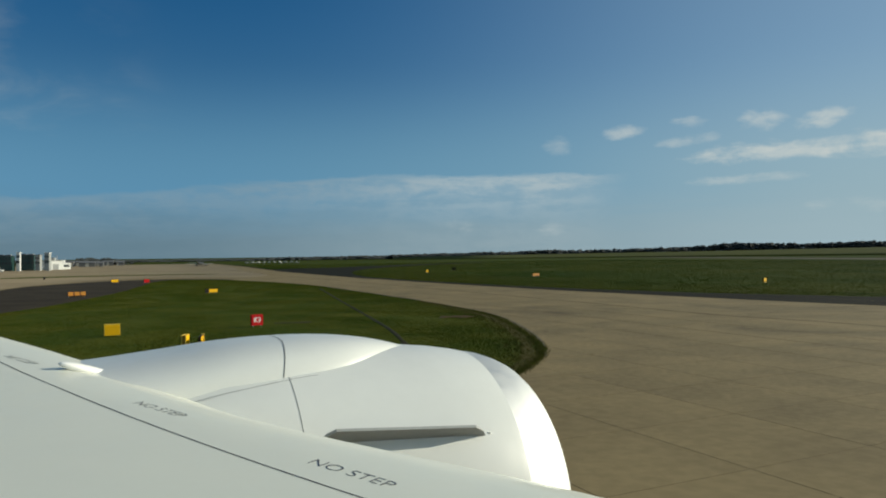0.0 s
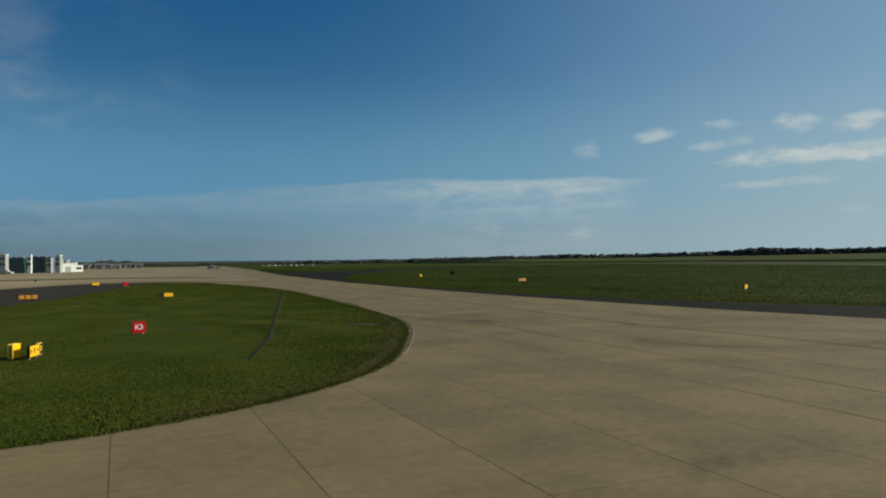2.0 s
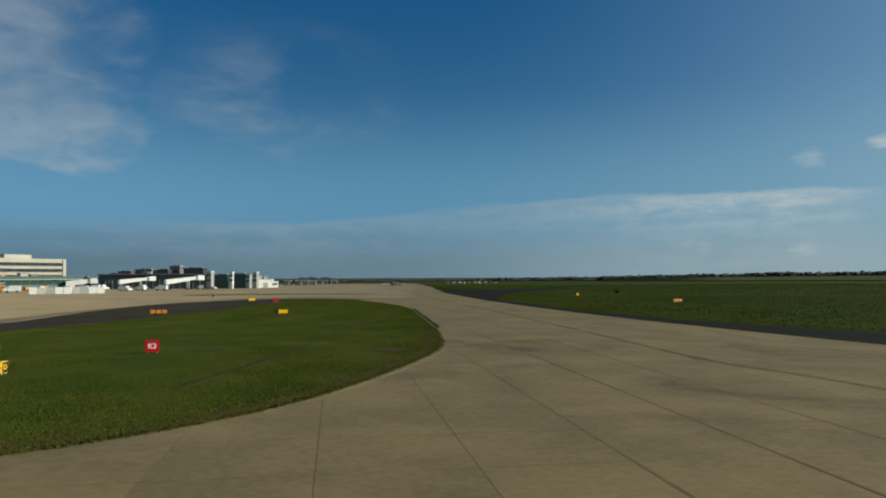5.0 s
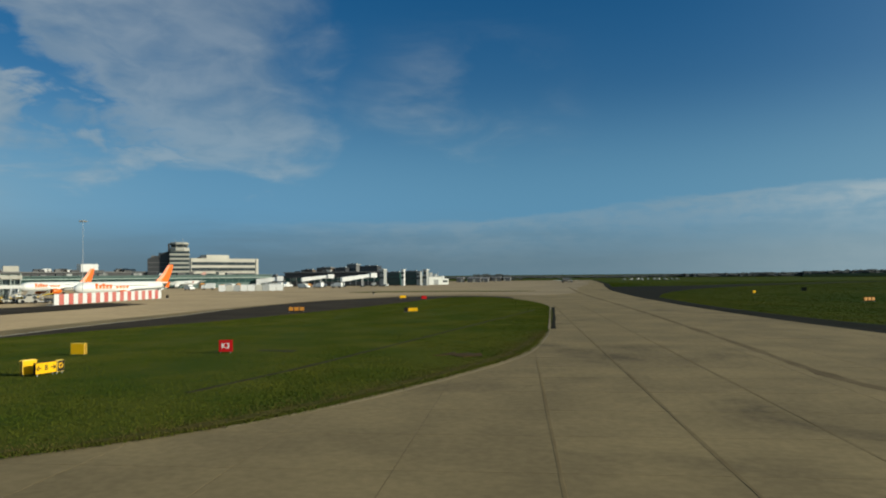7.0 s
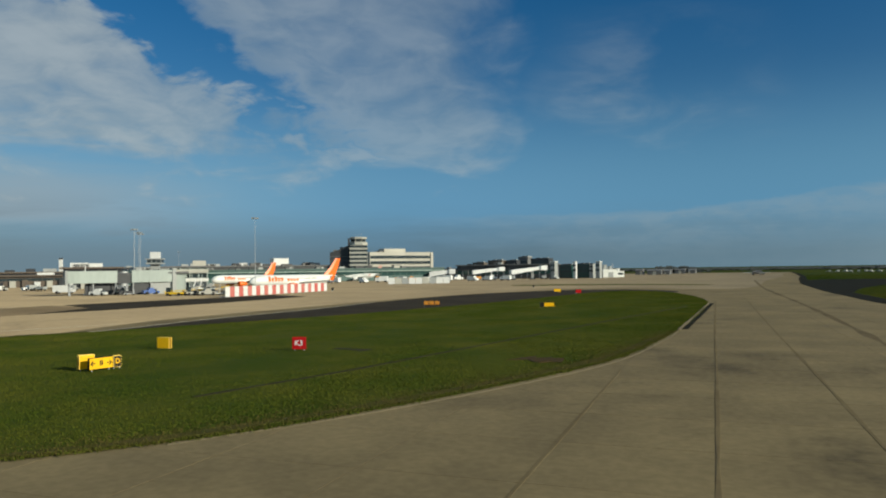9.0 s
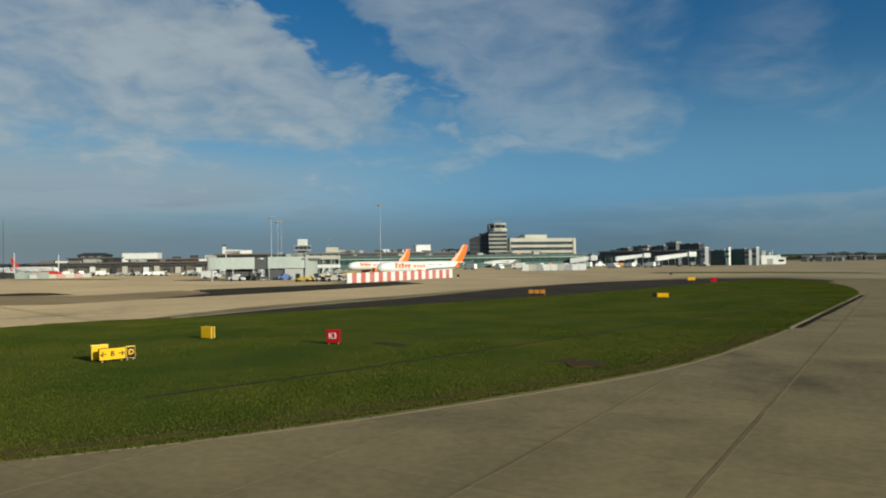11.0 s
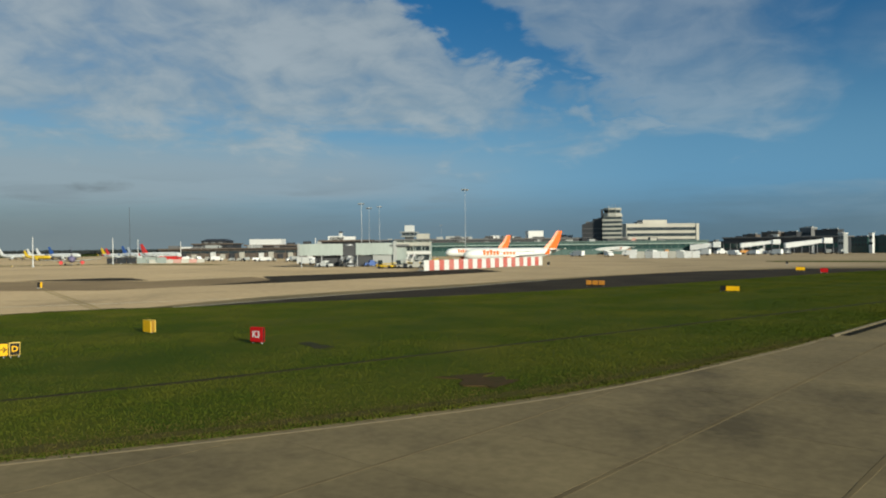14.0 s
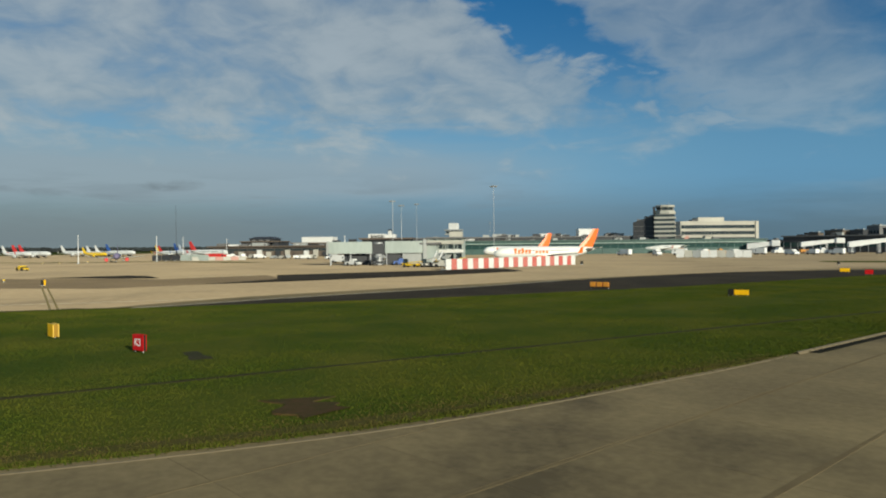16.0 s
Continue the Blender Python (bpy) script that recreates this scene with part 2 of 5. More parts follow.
M["line_paint"] = material("line_paint", (0.40, 0.36, 0.26), 0.7, (0.2, 0.17, 0.12), 0.8, 7, 0.9)
M["white_paint"] = material("white_paint", (0.70, 0.70, 0.67), 0.45, (0.58, 0.58, 0.55), 0.4, 4, 0.8)
M["aero_white"] = material("aero_white", (0.76, 0.765, 0.715), 0.36, (0.70, 0.705, 0.66), 0.5, 5, 0.7, coat=0.12)
M["aero_grey"] = material("aero_grey", (0.71, 0.715, 0.61), 0.40, (0.69, 0.69, 0.60), 0.4, 4, 0.7, coat=0.15)
# greyer than the cowl: the strake's shaded side is put into the colour
M["strake_shade"] = material("strake_shade", (0.34, 0.35, 0.34), 0.5)
M["faded_yellow"] = material("faded_yellow", (0.33, 0.25, 0.09), 0.9, (0.22, 0.165, 0.08), 0.8, 7, 0.9, gloss=0.1)
M["dry_grass"] = material("dry_grass", (0.085, 0.085, 0.024), 0.95, (0.055, 0.068, 0.016), 0.1, 1.0, 0.9, gloss=0.05)
M["airbridge_white"] = material("airbridge_white", (0.82, 0.82, 0.79), 0.45, (0.72, 0.72, 0.69), 0.3, 3, 0.7)
M["bare_metal"] = material("bare_metal", (0.62, 0.63, 0.62), 0.62, (0.60, 0.61, 0.60), 0.8, 8, 0.5, metal=1.0)
M["dark_seal"] = material("dark_seal", (0.05, 0.05, 0.055), 0.7)
M["marking"] = material("marking", (0.045, 0.05, 0.065), 0.6, (0.15, 0.16, 0.18), 6, 40, 0.5)
M["yellow"] = material("yellow", (0.88, 0.49, 0.004), 0.5, (0.74, 0.40, 0.004), 1.0, 9, 0.7, gloss=0.2)
M["red"] = material("red", (0.54, 0.010, 0.012), 0.5, (0.40, 0.008, 0.010), 1.0, 9, 0.7, gloss=0.15)
M["fence_red"] = material("fence_red", (0.48, 0.075, 0.06), 0.6, (0.52, 0.22, 0.18), 0.35, 1.6, 0.55, spread=0.35)
M["black"] = material("black", (0.018, 0.017, 0.015), 0.7, gloss=0.2)
M["sign_white"] = material("sign_white", (0.80, 0.80, 0.78), 0.5)
M["orange"] = material("orange", (0.88, 0.16, 0.01), 0.4, (0.76, 0.13, 0.01), 0.4, 5, 0.6)
M["purple"] = material("purple", (0.20, 0.17, 0.27), 0.5)
M["blue"] = material("blue", (0.03, 0.10, 0.34), 0.4)
M["fleet_red"] = material("fleet_red", (0.62, 0.035, 0.03), 0.4)
M["faded_red"] = material("faded_red", (0.50, 0.26, 0.21), 0.6, (0.42, 0.22, 0.18), 0.5, 4, 0.7)
M["fleet_yellow"] = material("fleet_yellow", (0.80, 0.52, 0.02), 0.4)
M["glass"] = material("glass", (0.025, 0.035, 0.040), 0.08, (0.04, 0.055, 0.06), 0.3, 2, 0.8)
M["teal"] = material("teal", (0.055, 0.115, 0.10), 0.5, (0.04, 0.085, 0.075), 0.1, 1.2, 0.9, streak=(1, 1, 0.2))
M["green_glass"] = material("green_glass", (0.030, 0.075, 0.068), 0.15, (0.022, 0.052, 0.048), 0.15, 1, 0.9)
M["cladding"] = material("cladding", (0.36, 0.37, 0.35), 0.55, (0.27, 0.28, 0.27), 0.1, 1.2, 0.9, streak=(1, 1, 0.2))
M["pale_green"] = material("pale_green", (0.38, 0.43, 0.39), 0.55, (0.29, 0.33, 0.30), 0.1, 1.2, 0.9, streak=(1, 1, 0.2))
M["mint"] = material("mint", (0.30, 0.40, 0.35), 0.55, (0.22, 0.30, 0.26), 0.1, 1.2, 0.9, streak=(1, 1, 0.2))
M["cream"] = material("cream", (0.47, 0.45, 0.38), 0.7, (0.38, 0.36, 0.31), 0.1, 1.0, 0.8, streak=(1, 1, 0.2))
M["tower_stone"] = material("tower_stone", (0.40, 0.39, 0.33), 0.75, (0.31, 0.30, 0.26), 0.15, 1.5, 0.8, streak=(1, 1, 0.2))
M["dark_clad"] = material("dark_clad", (0.040, 0.042, 0.046), 0.55, (0.028, 0.03, 0.033), 0.1, 1.2, 0.8)
M["roof_grey"] = material("roof_grey", (0.16, 0.16, 0.155), 0.8, (0.11, 0.11, 0.11), 0.1, 1.2, 0.8)
M["brown_clad"] = material("brown_clad", (0.13, 0.10, 0.075), 0.7, (0.09, 0.07, 0.055), 0.1, 1.2, 0.8)
M["steel"] = material("steel", (0.46, 0.47, 0.47), 0.45, (0.36, 0.37, 0.37), 0.8, 7, 0.8, metal=0.4)
M["pole_white"] = material("pole_white", (0.74, 0.73, 0.69), 0.5)
M["tyre"] = material("tyre", (0.02, 0.02, 0.02), 0.9)
# greyed towards blue: the haze of distance is put into the leaf colour
M["leaf"] = material("leaf", (0.030, 0.037, 0.036), 0.95, (0.038, 0.045, 0.043), 0.05, 0.5, 0.9)


# ---- building helpers ----
def part(name, bm, mat, parent=None, label="", smooth=False):
    """Links a bmesh as one mesh object, under a thing or a part if one is given."""
    bmesh.ops.recalc_face_normals(bm, faces=bm.faces)
    me = bpy.data.meshes.new(name)
    bm.to_mesh(me)
    bm.free()
    if smooth:
        me.polygons.foreach_set("use_smooth", [True] * len(me.polygons))
    me.materials.append(mat)
    ob = new(name, me)
    if parent:
        ob.parent = parent
    return tagged(ob, label)


def thing(name, m, label, category, group="", kind=""):
    ob = new(name)
    ob.matrix_world = m
    return tagged(ob, label, category, group, kind)


def box(x0, y0, z0, x1, y1, z1, bm=None, bevel=0.0):
    bm = bm or bmesh.new()
    made = bmesh.ops.create_cube(bm, size=1.0, matrix=Matrix.Translation(((x0 + x1) / 2, (y0 + y1) / 2, (z0 + z1) / 2)) @ Matrix.Diagonal((abs(x1 - x0), abs(y1 - y0), abs(z1 - z0), 1)))
    if bevel:
        edges = list({e for v in made["verts"] for e in v.link_edges})
        bmesh.ops.bevel(bm, geom=edges, offset=bevel, segments=2, affect="EDGES")
    return bm


def rod(p, q, r0, r1=None, sides=10, bm=None):
    bm = bm or bmesh.new()
    p, q = Vector(p), Vector(q)
    turn = (q - p).to_track_quat("Z", "Y").to_matrix().to_4x4()
    bmesh.ops.create_cone(bm, cap_ends=True, segments=sides, radius1=r0, radius2=r0 if r1 is None else r1, depth=(q - p).length, matrix=Matrix.Translation((p + q) / 2) @ turn)
    return bm


def loft(rings, bm=None, caps=True, closed=True):
    """Skins a row of rings that have the same number of points."""
    bm = bm or bmesh.new()
    rows = [[bm.verts.new(p) for p in ring] for ring in rings]
    n = len(rows[0])
    for a, b in zip(rows, rows[1:]):
        for i in range(n if closed else n - 1):
            j = (i + 1) % n
            bm.faces.new((a[i], a[j], b[j], b[i]))
    if caps and closed:
        bm.faces.new(rows[0][::-1])
        bm.faces.new(rows[-1])
    return bm


def spin(profile, sides=48, bm=None):
    """Turns a profile of (x, r) round the x axis, open at both ends."""
    return loft([[(x, r * math.cos(2 * math.pi * k / sides), r * math.sin(2 * math.pi * k / sides)) for k in range(sides)] for x, r in profile], bm, caps=False)


def smooth_line(points, closed=True, n=4):
    """A Catmull-Rom curve through points of the plan."""
    out, m = [], len(points)
    for i in range(m if closed else m - 1):
        p0, p1, p2, p3 = (Vector(points[k % m] if closed else points[min(max(k, 0), m - 1)]) for k in (i - 1, i, i + 1, i + 2))
        for k in range(n):
            s = k / n
            out.append(tuple(0.5 * (2 * p1 + (p2 - p0) * s + (2 * p0 - 5 * p1 + 4 * p2 - p3) * s * s + (3 * p1 - p0 - 3 * p2 + p3) * s ** 3)))
    return out if closed else out + [tuple(points[-1])]


def prism(points, z0, z1, bm=None):
    """A slab over a plan outline."""
    bm = bm or bmesh.new()
    top = [bm.verts.new((p[0], p[1], z1)) for p in points]
    low = [bm.verts.new((p[0], p[1], z0)) for p in points]
    faces = [bm.faces.new(top)]
    for i in range(len(points)):
        j = (i + 1) % len(points)
        bm.faces.new((top[i], low[i], low[j], top[j]))
    bmesh.ops.triangulate(bm, faces=faces)
    return bm


def letters(text, size, mat, name="lettering", bold=0.0):
    """Writing as a thin mesh in its own xy plane, centred."""
    cu = bpy.data.curves.new(name, "FONT")
    cu.body, cu.size, cu.align_x, cu.align_y, cu.extrude, cu.offset = text, size, "CENTER", "CENTER", 0.002, bold
    tmp = bpy.data.objects.new(name, cu)
    scene.collection.objects.link(tmp)
    me = bpy.data.meshes.new_from_object(tmp.evaluated_get(bpy.context.evaluated_depsgraph_get()))
    bpy.data.objects.remove(tmp)
    me.materials.clear()
    me.materials.append(mat)
    return new(name, me)


# ---- ground and paving ----
tagged(part("ground", prism([(-3000, -2500), (3000, -2500), (3000, 3500), (-3000, 3500)], -1.0, -0.03), M["grass_far"]), "rough green and straw-coloured airfield grass reaching the horizon", "ground", kind="structure")

EAST_EDGE = [(104, -60), (88, 5), (78.5, 38), (73.5, 58), (70.2, 78), (67.6, 98), (65.9, 118), (64.3, 150), (64.0, 200), (66, 262), (73, 345), (82, 430), (92, 560), (100, 680)]
EAST_VERGE = [30, 26, 22, 15, 9.0, 6.0, 4.6, 4.2, 4.5, 4, 3, 3, 3, 3]
PAVED = EAST_EDGE + [(-30, 680), (-260, 560), (-560, 420), (-560, 90), (-420, 20), (-300, -60)]
tagged(part("pavement", prism(PAVED, -0.5, -0.006), M["joint"]), "dark jointing sand and sealant between weathered concrete bays", "pavement", kind="structure")

ISLAND = [(22, 36.8), (14, 30), (4, 27), (-7, 30), (-16, 40), (-23, 52), (-24.3, 60), (-22.6, 68), (-18.9, 74.5), (-14.8, 84), (-10.8, 93), (-6.6, 102.5), (-1.5, 119), (4.5, 142), (9.5, 168), (13.5, 190), (19, 203), (28, 199), (35, 179), (39.2, 152), (39.2, 126), (37.8, 97), (36.4, 79), (34.0, 63), (27.3, 46)]
ISLAND_LINE = smooth_line(ISLAND)


def inside(p, poly):
    hit, n = False, len(poly)
    for i in range(n):
        (x1, y1), (x2, y2) = poly[i][:2], poly[(i + 1) % n][:2]
        if (y1 > p[1]) != (y2 > p[1]) and p[0] < (x2 - x1) * (p[1] - y1) / (y2 - y1) + x1:
            hit = not hit
    return hit


def lawn(name, outline, label, height=0.045):
    """A low turf bank over an outline, domed a little from its edge inward and uneven."""
    bm = bmesh.new()
    step = 2.5
    xs, ys = [p[0] for p in outline], [p[1] for p in outline]
    cx, cy = sum(xs) / len(xs), sum(ys) / len(ys)
    rings = []
    for k, (s, h) in enumerate(((1.0, -0.2), (1.0, 0.022), (0.99, height), (0.94, height + 0.01), (0.8, height + 0.02), (0.6, height + 0.03), (0.35, height + 0.03), (0.12, height + 0.03))):
        ring = []
        for x, y in outline:
            w = noise.noise((x * 0.35, y * 0.35, 3.0)) * 0.5 if k < 3 else 0.0
            px, py = cx + (x - cx) * s + w, cy + (y - cy) * s + w
            ring.append((px, py, h + 0.03 * noise.noise((px * 0.2, py * 0.2, 1.0)) * (k > 1)))
        rings.append(ring)
    return tagged(part(name, loft(rings), M["grass"]), label, "grass", kind="structure")


lawn("grass_island", ISLAND_LINE, "mown green turf island between two taxiways with a worn edge")


def overlay(name, points, mat, label, z, n=4, smooth=True):
    line = smooth_line(points, True, n) if smooth else points
    return tagged(part(name, prism(line, -0.3, z), mat), label, "pavement", kind="structure")


overlay("apron_concrete", [(-24, 60), (-26, 90), (-24, 118), (-21, 150), (-14, 184), (0, 218), (20, 232), (40, 218), (52, 240), (60, 330), (74, 430), (84, 560), (90, 665), (-30, 665), (-260, 545), (-540, 405), (-540, 100), (-400, 30), (-280, -20), (-110, 10), (-60, 30)], M["apron"], "pale weathered concrete apron in front of the terminals", 0.006, 3)
overlay("asphalt_shoulder", [(-20.4, 71), (-19.8, 79.5), (-20.1, 93), (-19.4, 106), (-18.4, 118), (-18.6, 141), (-15.4, 173), (-11, 188), (0, 206), (10, 214), (20, 216), (29, 209), (33, 198), (30, 190), (21, 194), (10, 155), (2, 118), (-9, 88), (-17, 72)], M["asphalt"], "dark brown asphalt shoulder round the turf island", 0.012)
overlay("asphalt_strip", [(-57, 98), (-60, 107.5), (-62.5, 115.5), (-78.5, 124.5), (-75, 139), (-69.2, 161), (-66, 178), (-50, 168), (-49.6, 150), (-51, 130), (-53.5, 110)], M["asphalt"], "dark asphalt strip across the pale apron", 0.020, 4, False)
overlay("asphalt_stub", [(-150, 70), (-112, 80), (-103, 86), (-90.9, 97.8), (-80.5, 101), (-79.9, 122.8), (-62, 117), (-59.5, 107), (-56.8, 97), (-57.8, 84), (-72, 73.5), (-95, 64), (-140, 50)], M["asphalt_brown"], "worn brown asphalt strip running into the apron", 0.014, 4, False)
overlay("asphalt_patch", [(-106, 87), (-104, 104), (-98, 106), (-84, 102.8), (-91, 97.6)], M["asphalt"], "dark patch of newer asphalt on the apron", 0.026, 4, False)
BRANCH = [(64.6, 178), (70, 199), (76, 225), (91.5, 268), (118, 316), (160, 366), (240, 436), (240, 446), (150, 388), (112, 352), (88, 342), (75, 332), (69, 300), (66.2, 262), (64.2, 205)]
overlay("asphalt_taxiway", BRANCH, M["asphalt_dark"], "dark asphalt taxiway branching off through the grass", 0.012, 3)
edge = [(x + 0.05, y) for x, y in EAST_EDGE] + [(x + w, y + 0.3 * w) for (x, y), w in list(zip(EAST_EDGE, EAST_VERGE))[::-1]]
overlay("asphalt_verge", edge, M["asphalt_dark"], "dark asphalt shoulder beside the concrete taxiway", -0.010, 1, False)
overlay("runway", [(150, -500), (210, -500), (900, 1500), (840, 1500)], M["asphalt_brown"], "distant grey-brown runway beyond the grass", -0.012, 1, False)
overlay("apron_grass_patch", [(-22, 262), (10, 268), (40, 262), (30, 274), (0, 280), (-24, 274)], M["grass"], "small strip of grass on the far apron", 0.03)


def clip_poly(poly, x0, y0, x1, y1):
    """A plan outline cut to a rectangle."""
    for axis, limit, sign in ((0, x0, 1), (0, x1, -1), (1, y0, 1), (1, y1, -1)):
        out = []
        for i, p in enumerate(poly):
            q = poly[(i + 1) % len(poly)]
            dp, dq = (p[axis] - limit) * sign, (q[axis] - limit) * sign
            if dp >= 0:
                out.append(p)
            if dp * dq < 0:
                s = dp / (dp - dq)
                out.append((p[0] + (q[0] - p[0]) * s, p[1] + (q[1] - p[1]) * s))
        poly = out
        if len(poly) < 3:
            return []
    return poly

# ---- the airliner's wing and engine ----
def build_wing():
    """Local axes: x ahead, y outboard, z up, from the cabin window's sill."""
    wing = thing("airliner_wing", pose(-1.742, 1.041, 6.08), "white swept airliner wing carrying a large engine", "aircraft wing")

    def lead(y):
        return Vector((4.88 - 0.625 * y, y, -1.78 + 0.105 * y))

    upper = [(0.0, 0.0), (0.03, 0.05), (0.12, 0.10), (0.4, 0.15), (0.8, 0.18), (1.3, 0.21), (2.4, 0.25), (4.0, 0.25), (6.0, 0.14), (8.6, -0.12)]
    lower = [(8.6, -0.16), (5.5, -0.55), (2.5, -0.68), (1.0, -0.46), (0.3, -0.24), (0.06, -0.09)]

    def sag(y, c):
        # the slat's nose droops about the pylon
        return -(0.07 + 0.17 * math.exp(-((y - 5.6) / 1.5) ** 2)) * max(0.0, 1.0 - c / 0.9)

    def rise(y, c):
        return float(np.interp(c, [p for p, _ in upper], [h + sag(y, p) for p, h in upper]))

    def on(y, c, lift=0.0):
        k = 1.0 - 0.03 * max(0.0, y - 9)
        return lead(y) + Vector((-c * k, 0, rise(y, c) + lift))

    rings = []
    for i in range(40):
        y = 0.95 + 0.42 * i
        k = 1.0 - 0.03 * max(0.0, y - 9)
        rings.append([lead(y) + Vector((-c * k, 0, h * (0.6 + 0.4 * k) + sag(y, c))) for c, h in upper + lower])
    part("wing_skin", loft(rings), M["aero_grey"], wing, "pale grey painted wing skin", smooth=True)

    def ribbon(name, row, width, mat, lift=0.004, label=""):
        bm = bmesh.new()
        verts = []
        for y, c in row:
            verts.append((bm.verts.new(on(y, c - width / 2, lift)), bm.verts.new(on(y, c + width / 2, lift))))
        for a, b in zip(verts, verts[1:]):
            bm.faces.new((a[0], a[1], b[1], b[0]))
        return part(name, bm, mat, wing, label)

    seam = [(y, 1.505 - 0.0283 * max(0.0, y - 3.3) ** 2) for y in [0.95 + 0.3 * i for i in range(30)]]
    ribbon("slat_seam", seam, 0.013, M["dark_seal"], 0.0012, "dark slat joint")

    # fairing where the slat meets the pylon; its whiter paint stands for sun on it
    bm = bmesh.new()
    bmesh.ops.create_uvsphere(bm, u_segments=20, v_segments=10, radius=1.0)
    along = Vector((0.80, 0.50, -0.36)).normalized()
    side = along.cross(Vector((0, 0, 1))).normalized()
    turn = Matrix((along, side, side.cross(along))).transposed().to_4x4()
    bmesh.ops.transform(bm, matrix=Matrix.Translation(Vector((0.05, 6.86, -0.960))) @ turn @ Matrix.Diagonal((0.31, 0.07, 0.046, 1)), verts=bm.verts)
    part("slat_fairing", bm, M["airbridge_white"], wing, "slat end fairing in a brighter white that stands for sunlight", smooth=True)

    # writing along the slat
    for y, c, size, high in ((3.787, 1.228, 0.146, 0.95), (5.332, 1.095, 0.126, 1.05), (7.141, 0.906, 0.108, 1.15)):
        text = letters("NO STEP", size, M["marking"], "lettering", -0.0025)
        ahead = (on(y - 0.4, c) - on(y + 0.4, c)).normalized()
        skin = (on(y, c - 0.15) - on(y, c + 0.15)).normalized()
        up = (ahead.cross(skin)).normalized()
        up = up if up.z > 0 else -up
        fwd = up.cross(ahead).normalized()
        text.parent = wing
        text.matrix_local = Matrix.Translation(on(y, c) + up * 0.0018) @ Matrix((ahead, fwd, up)).transposed().to_4x4() @ Matrix.Diagonal((1.0, high, 0.2, 1))

    # engine: a turned cowl with a bare metal lip
    axis = pose(0, 7.3, -2.52, 0, 4.18, 0)
    cowl = [(3.66, 1.708), (3.58, 1.722), (3.28, 1.752), (2.93, 1.766), (2.48, 1.76), (1.6, 1.752), (0.95, 1.715), (0.3, 1.60), (-0.5, 1.42), (-1.5, 1.20), (-1.5, 1.12)]
    ob = part("engine_cowl", spin(cowl, 96), M["aero_white"], wing, "glossy white engine cowl", smooth=True)
    ob.matrix_local = axis
    lip = [(3.66, 1.706), (3.85, 1.684), (4.02, 1.636), (4.13, 1.588), (4.21, 1.526), (4.265, 1.446), (4.28, 1.366), (4.24, 1.29), (4.08, 1.23), (3.7, 1.21), (3.0, 1.25)]
    ob2 = part("inlet_lip", spin(lip, 96), M["bare_metal"], wing, "polished bare metal inlet lip", smooth=True)
    ob2.matrix_local = axis
    bm = bmesh.new()
    bmesh.ops.create_circle(bm, cap_ends=True, segments=48, radius=1.25, matrix=pose(3.0, 0, 0, 0, 90, 0))
    part("fan_face", bm, M["dark_clad"], wing).matrix_local = axis
    core = [(-1.5, 1.14), (-2.2, 0.95), (-3.0, 0.75), (-3.6, 0.35)]
    part("exhaust", spin(core, 48), M["steel"], wing, "grey metal exhaust nozzle", smooth=True).matrix_local = axis
    # joint round the cowl, and one along it
    def cowl_line(name, row, half):
        bm = bmesh.new()
        rows = []
        for x, deg, dx, da in row:
            pair = []
            for s in (-1, 1):
                a = radians(deg + da * s * half)
                r = 1.7535 if x > 1.6 else 1.7535 - 0.055 * (1.6 - x) - 0.075 * max(0.0, 0.95 - x)
                pair.append(bm.verts.new((x + dx * s * half, -r * math.cos(a), r * math.sin(a))))
            rows.append(pair)
        for p, q in zip(rows, rows[1:]):
            bm.faces.new((p[0], p[1], q[1], q[0]))
        part(name, bm, M["dark_seal"], wing, "dark cowl joint").matrix_local = axis

    cowl_line("cowl_seam", [(1.53 + 0.001 * (62 - d), d, 1.0, 0.0) for d in range(64, 0, -3)], 0.0024)
    cowl_line("cowl_seam", [(0.2 + 0.11 * k, 51.0 + 0.85 * k, 0.0, 30.0) for k in range(26)], 0.0022)
    for x, deg in ((3.16, 39.5), (3.30, 38.5)):
        bm = box(-0.010, -0.006, -0.03, 0.010, 0.006, 0.022, bevel=0.003)
        a = radians(deg)
        pin = part("vane", bm, M["aero_white"], wing, "small bright metal vane")
        pin.matrix_local = axis @ pose(x, -1.745 * math.cos(a), 1.745 * math.sin(a))

    # pylon fairing on top of the cowl
    def section(x, top, half, base):
        ring = []
        for k in range(25):
            a = math.pi * k / 24
            ca, sa = math.cos(a), math.sin(a)
            ring.append((x, 7.3 + half * math.copysign(abs(ca) ** 0.75, ca), base + (top - base) * abs(sa) ** 0.62))
        return ring

    line = [(-3.2, -1.085, 0.86), (-1.5, -1.04, 0.90), (-0.1, -0.955, 0.92), (0.6, -0.89, 0.92), (1.2, -0.825, 0.88), (1.8, -0.805, 0.80), (2.3, -0.825, 0.66), (2.7, -0.88, 0.42), (3.0, -0.955, 0.18), (3.15, -1.01, 0.05)]
    fine = smooth_line(line, False, 4)
    part("pylon", loft([section(x, t, h, -1.30) for x, t, h in fine]), M["aero_white"], wing, "smooth white pylon fairing", smooth=True)

    def pylon_at(x):
        for p0, p1 in zip(fine, fine[1:]):
            if p0[0] <= x <= p1[0]:
                f = (x - p0[0]) / (p1[0] - p0[0])
                return p0[1] + (p1[1] - p0[1]) * f, p0[2] + (p1[2] - p0[2]) * f

    bm = bmesh.new()
    rows = []
    for k in range(9, 23):
        pair = []
        for dx in (-0.004, 0.004):
            x = 1.70 - 0.014 * max(0, k - 14) + dx
            top, half = pylon_at(x)
